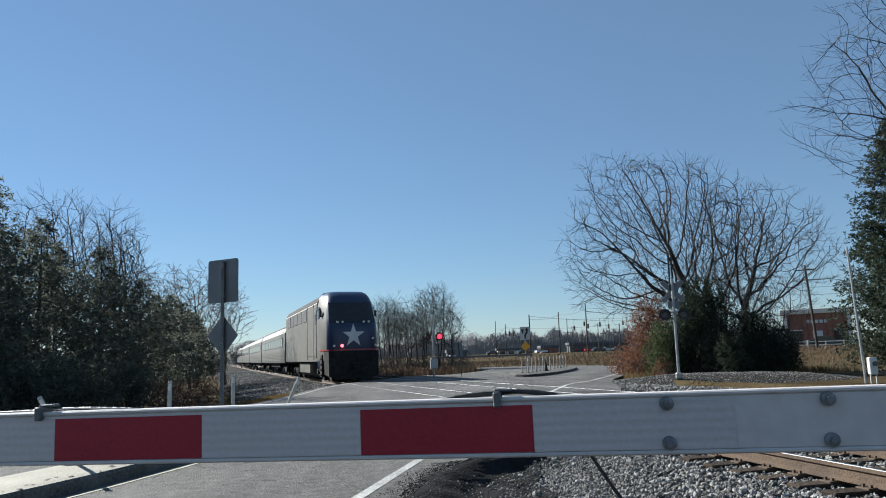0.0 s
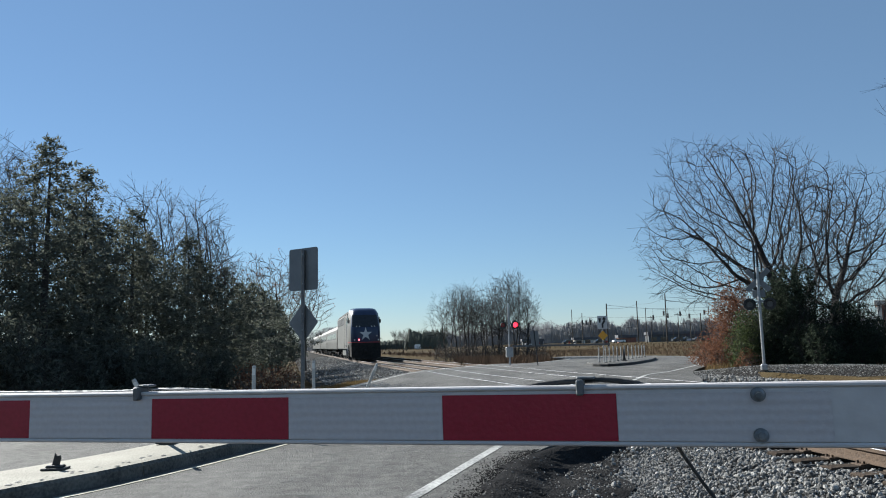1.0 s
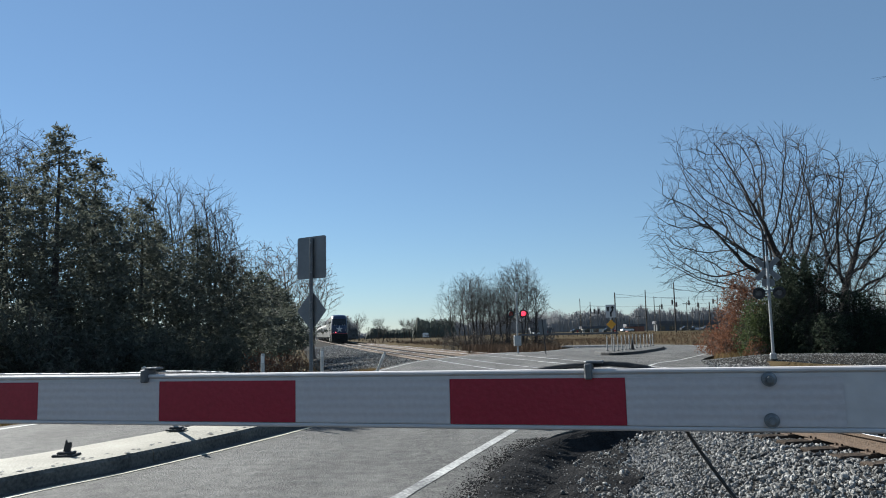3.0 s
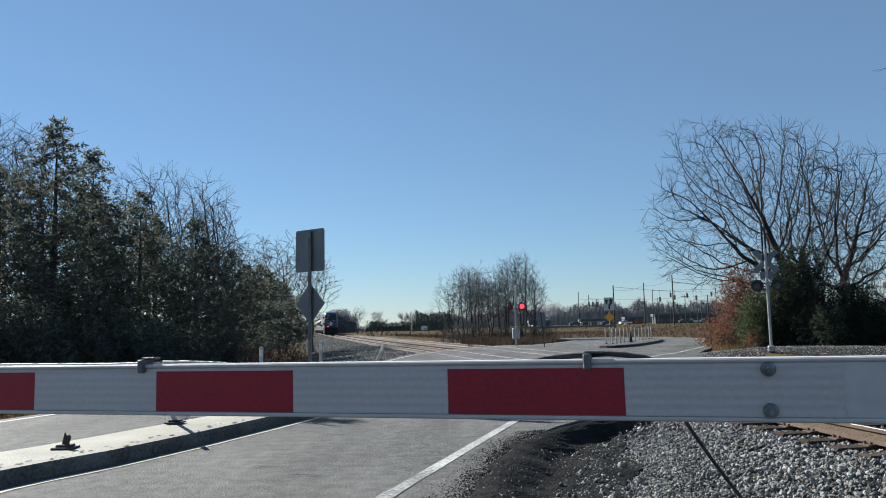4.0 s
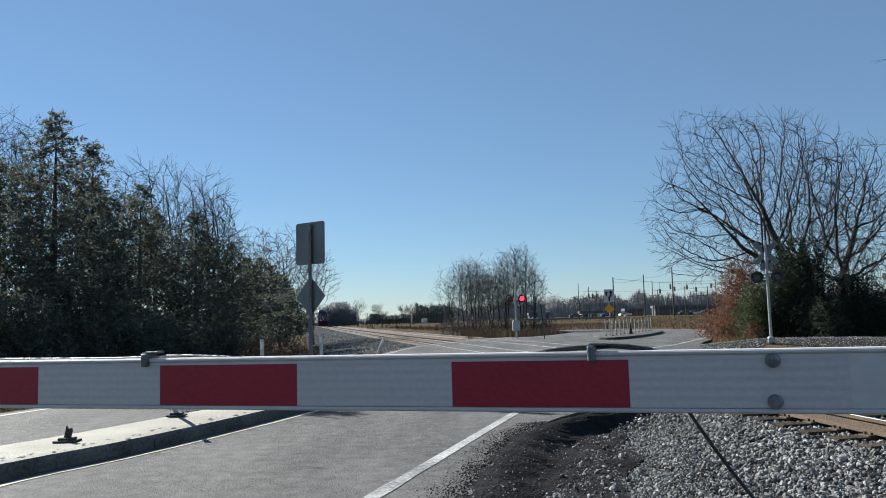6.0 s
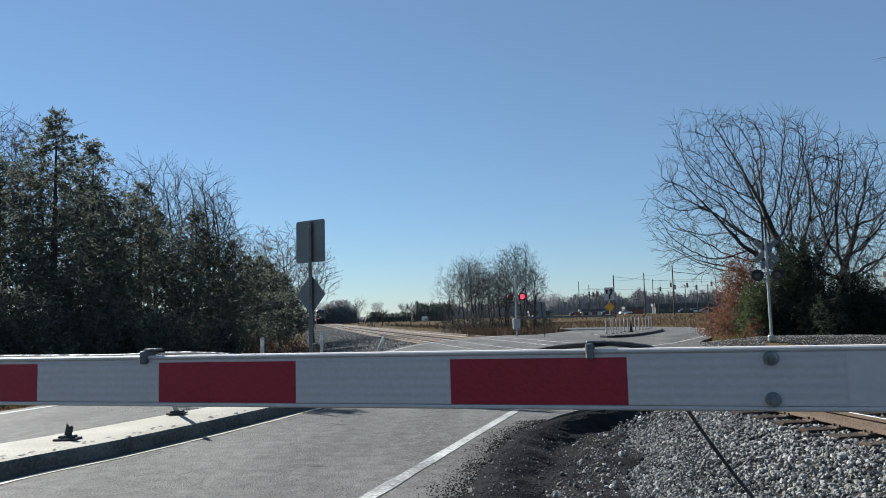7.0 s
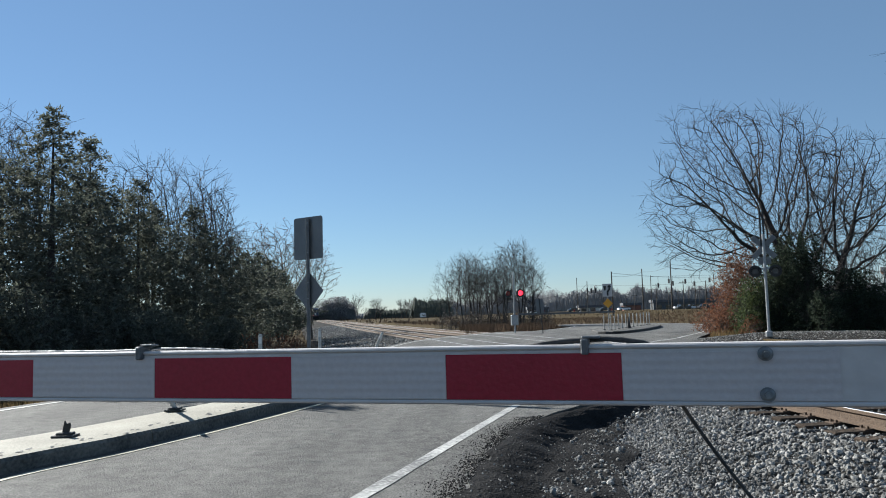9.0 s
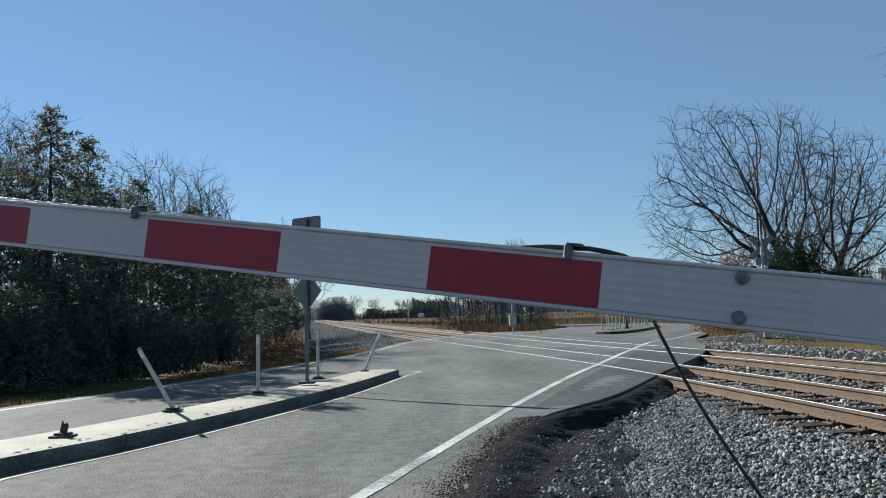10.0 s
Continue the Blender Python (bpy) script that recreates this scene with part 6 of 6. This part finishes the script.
            s.box(-w / 2 + 2 + i * 4, -2.52, h * 0.42, 2.4, 0.08, 1.6, 0.02)
            part("window", s, GLASS_DARK, t)
    t = thing("shed", pose(*far_at(746, 320, 0.2)), "small white gabled shed across the field", "shed")
    s = Shape()
    s.box(0, 0, 0.6, 2.6, 2.4, 1.2, 0.03)
    part("wall", s, CAR_WHITE, t)
    s = Shape()
    s.prism([(-1.5, 1.15), (1.5, 1.15), (0.9, 1.8), (-0.9, 1.8)], "y", -1.4, 1.4)
    part("roof", s, CAR_WHITE, t)
    t = thing("roadside_sign", pose(*far_at(1272, 118, 0.2)), "small white sign board with red marks on short posts", "sign")
    s = Shape()
    s.box(0, 0, 1.05, 0.95, 0.06, 1.0, 0.01)
    board = part("board", s, SIGN_WHITE, t)
    for x, z, w, h in ((-0.2, 1.2, 0.3, 0.12), (0.15, 1.0, 0.4, 0.12), (-0.1, 0.8, 0.4, 0.12)):
        s = Shape()
        s.box(x, -0.034, z, w, 0.008, h)
        part("red_bar", s, STRIPE_RED, board)
    for x in (-0.35, 0.35):
        s = Shape()
        s.box(x, 0, 0.25, 0.06, 0.06, 0.6, 0.005)
        part("leg", s, POLE_WOOD, t)
    # parked cars
    for i, (px, d, mt, lab) in enumerate(((1206, 215, CAR_DARK, "dark parked car far off by the junction"), (1222, 216, CAR_WHITE, "white parked car far off by the junction"), (1243, 214, CAR_DARK, "dark parked car far off by the junction"), (1258, 216, CAR_RED, "red parked car far off by the junction"), (1068, 235, CAR_DARK, "dark car waiting at the far junction"), (1100, 236, CAR_WHITE, "white car waiting at the far junction"), (1012, 240, CAR_DARK, "dark car far off on the main road"), (945, 245, CAR_WHITE, "white car far off on the main road"))):
        p = far_at(px, d * 1.18, -0.02)
        car((p.x, p.y, terrain_z(p.x, p.y)), 4 + 5 * (i % 3), mt, lab)


def right_side_things():
    # slim steel pole with a white meter box, beside the cedar
    t = thing("service_pole", pose(18.2, 25.9, -0.1, 0, -2.2, 0), "slim galvanised pole beside the tall cedar", "pole")
    s = Shape()
    s.tube((0, 0, 0), (0, 0, 5.0), 0.05, 0.035, 10)
    part("pole", s, GALV, t)
    t = thing("meter_box", pose(18.3, 25.6, -0.1), "white utility meter box on two posts", "meter box")
    s = Shape()
    s.box(0, 0, 0.62, 0.30, 0.2, 0.62, 0.03)
    box = part("box", s, SIGN_WHITE, t)
    s = Shape()
    s.tube((0.03, -0.1, 0.7), (0.03, -0.16, 0.7), 0.09, n=14)
    part("meter", s, LENS_DARK, box, "round glass meter")
    for x in (-0.1, 0.12):
        s = Shape()
        s.box(x, 0, 0.16, 0.05, 0.05, 0.36, 0.005)
        part("leg", s, POST_WHITE, t)
    t = thing("marker_stake", pose(18.75, 25.4, -0.1), "short white marker stake", "stake")
    s = Shape()
    s.tube((0, 0, 0), (0, 0, 0.5), 0.035, n=8)
    part("stake", s, POST_WHITE, t)
    s = Shape()
    s.tube((0, 0, 0.5), (0, 0, 0.54), 0.038, 0.02, n=8)
    part("cap", s, GALV, t)
    # brick shop
    t = thing("brick_shop", pose(69.5, 109, 0.7, 0, 0, -31), "low brick shop with a pale cornice and pilasters", "building")
    s = Shape()
    s.box(0, 6, 2.7, 9.6, 9, 5.4, 0.03)
    wall = part("wall", s, BRICK, t)
    s = Shape()
    s.box(0, 6, 5.6, 10.3, 9.7, 0.75, 0.05)
    part("cornice", s, STUCCO, t, "pale cornice")
    for x in (-4.5, -1.7, 1.7, 4.5):
        s = Shape()
        s.box(x, 1.4, 2.6, 0.6, 0.35, 5.2, 0.03)
        part("pilaster", s, STUCCO if abs(x) > 4 else BRICK, t)
    for x in (-3.1, 3.1):
        s = Shape()
        s.box(x, 1.47, 1.6, 1.7, 0.1, 2.0, 0.02)
        w = part("window", s, GLASS_DARK, t)
        s = Shape()
        s.box(x, 1.42, 2.7, 2.0, 0.12, 0.15, 0.01)
        part("lintel", s, STUCCO, w)
    s = Shape()
    s.box(0.0, 1.46, 1.3, 1.4, 0.1, 2.5, 0.02)
    part("door", s, SIGN_WHITE, t)
    s = Shape()
    for k in range(5):
        s.box(-1.25 + k * 0.62, 1.44, 4.0, 0.45, 0.08, 0.5, 0.01)
    part("sign_bars", s, SIGN_WHITE, t, "row of pale sign bars")
    utility_pole((49.2, 77.5, 0.8), 9.9, "leaning wooden utility pole with one crossarm", 1, 0.16, -3.5)
    wire((48.3, 77.4, 7.4), (34.0, 60.0, 7.2), 0.4, 0.02)
    wire((48.3, 77.4, 7.4), (66, 60, 8.6), 0.4, 0.02)
    wire((48.3, 77.4, 6.6), (66, 60, 7.6), 0.4, 0.02)
    # rail fence before the shop
    t = thing("rail_fence", pose(57, 88, 0.6, 0, 0, -28), "low pale rail fence before the shop", "fence")
    for z in (0.55, 0.95):
        s = Shape()
        s.box(0, 0, z, 16, 0.06, 0.10, 0.01)
        part("rail", s, STUCCO, t)
    for k in range(9):
        s = Shape()
        s.box(-8 + k * 2, 0, 0.5, 0.12, 0.12, 1.1, 0.01)
        part("post", s, STUCCO, t)
    car((64.0, 99.0, 0.8), -20, CAR_DARK, "dark car parked before the brick shop")

ground()
road()
median()
median_things()
ballast()
railway_track(0.0, "near railway track with rusty rails on wooden ties")
railway_track(SPACING, "far railway track with rusty rails on wooden ties")
rail_crossing_panels()
ARM = gate()
LOCO = locomotive()
COACHES = [coach()]
for i in range(3):
    COACHES.append(copy_thing(COACHES[0], pose(0, 0, 0)))
plants()
FAR_ARM = signal_far_left()
mast_far_right()
leaning_sign()
island()
distance_things()
right_side_things()
RED_CAR = car((60, 205, 0), 4, CAR_RED, "red car driving along the far main road")
WHITE_CAR = car((80, 195, 0), 184, CAR_WHITE, "white pickup driving along the far main road", True)


def motions():
    turn = GATE_AT.inverted() @ pose(*PIVOT, 0, 0, ARM_YAW)
    walk(ARM, [(t, turn @ pose(0, 0, 0, 0, a, 0)) for t, a in ARM_ANGLES])
    s0 = s_at_y(40.9)
    at = 0.0
    for ob, length in [(LOCO, 18.0)] + [(c, 25.8) for c in COACHES]:
        walk(ob, [(t, train_pose(s0 + at + SPEED * t, length)) for t in np.arange(0, 10.01, 0.5)])
        at += length + 0.4
    far = pose(0.15, -0.2, 1.30, 0, 0, -10)
    walk(FAR_ARM, [(t, far @ pose(0, 0, 0, 0, -max(0.0, a), 0)) for t, a in ARM_ANGLES])
    walk(RED_CAR, [(0, pose(89.5, 291.1, 0.8, 0, 0, 3)), (1, pose(103.9, 291.8, 0.8, 0, 0, 3)), (5, pose(161.9, 295.4, 0.8, 0, 0, 3)), (10, pose(234.3, 299.6, 0.8, 0, 0, 3))])
    walk(WHITE_CAR, [(0, pose(196.0, 282.6, 0.8, 0, 0, 183)), (7, pose(115.7, 278.3, 0.8, 0, 0, 183)), (9, pose(87.6, 277.2, 0.8, 0, 0, 183)), (10, pose(77.4, 276.9, 0.8, 0, 0, 183))])


motions()
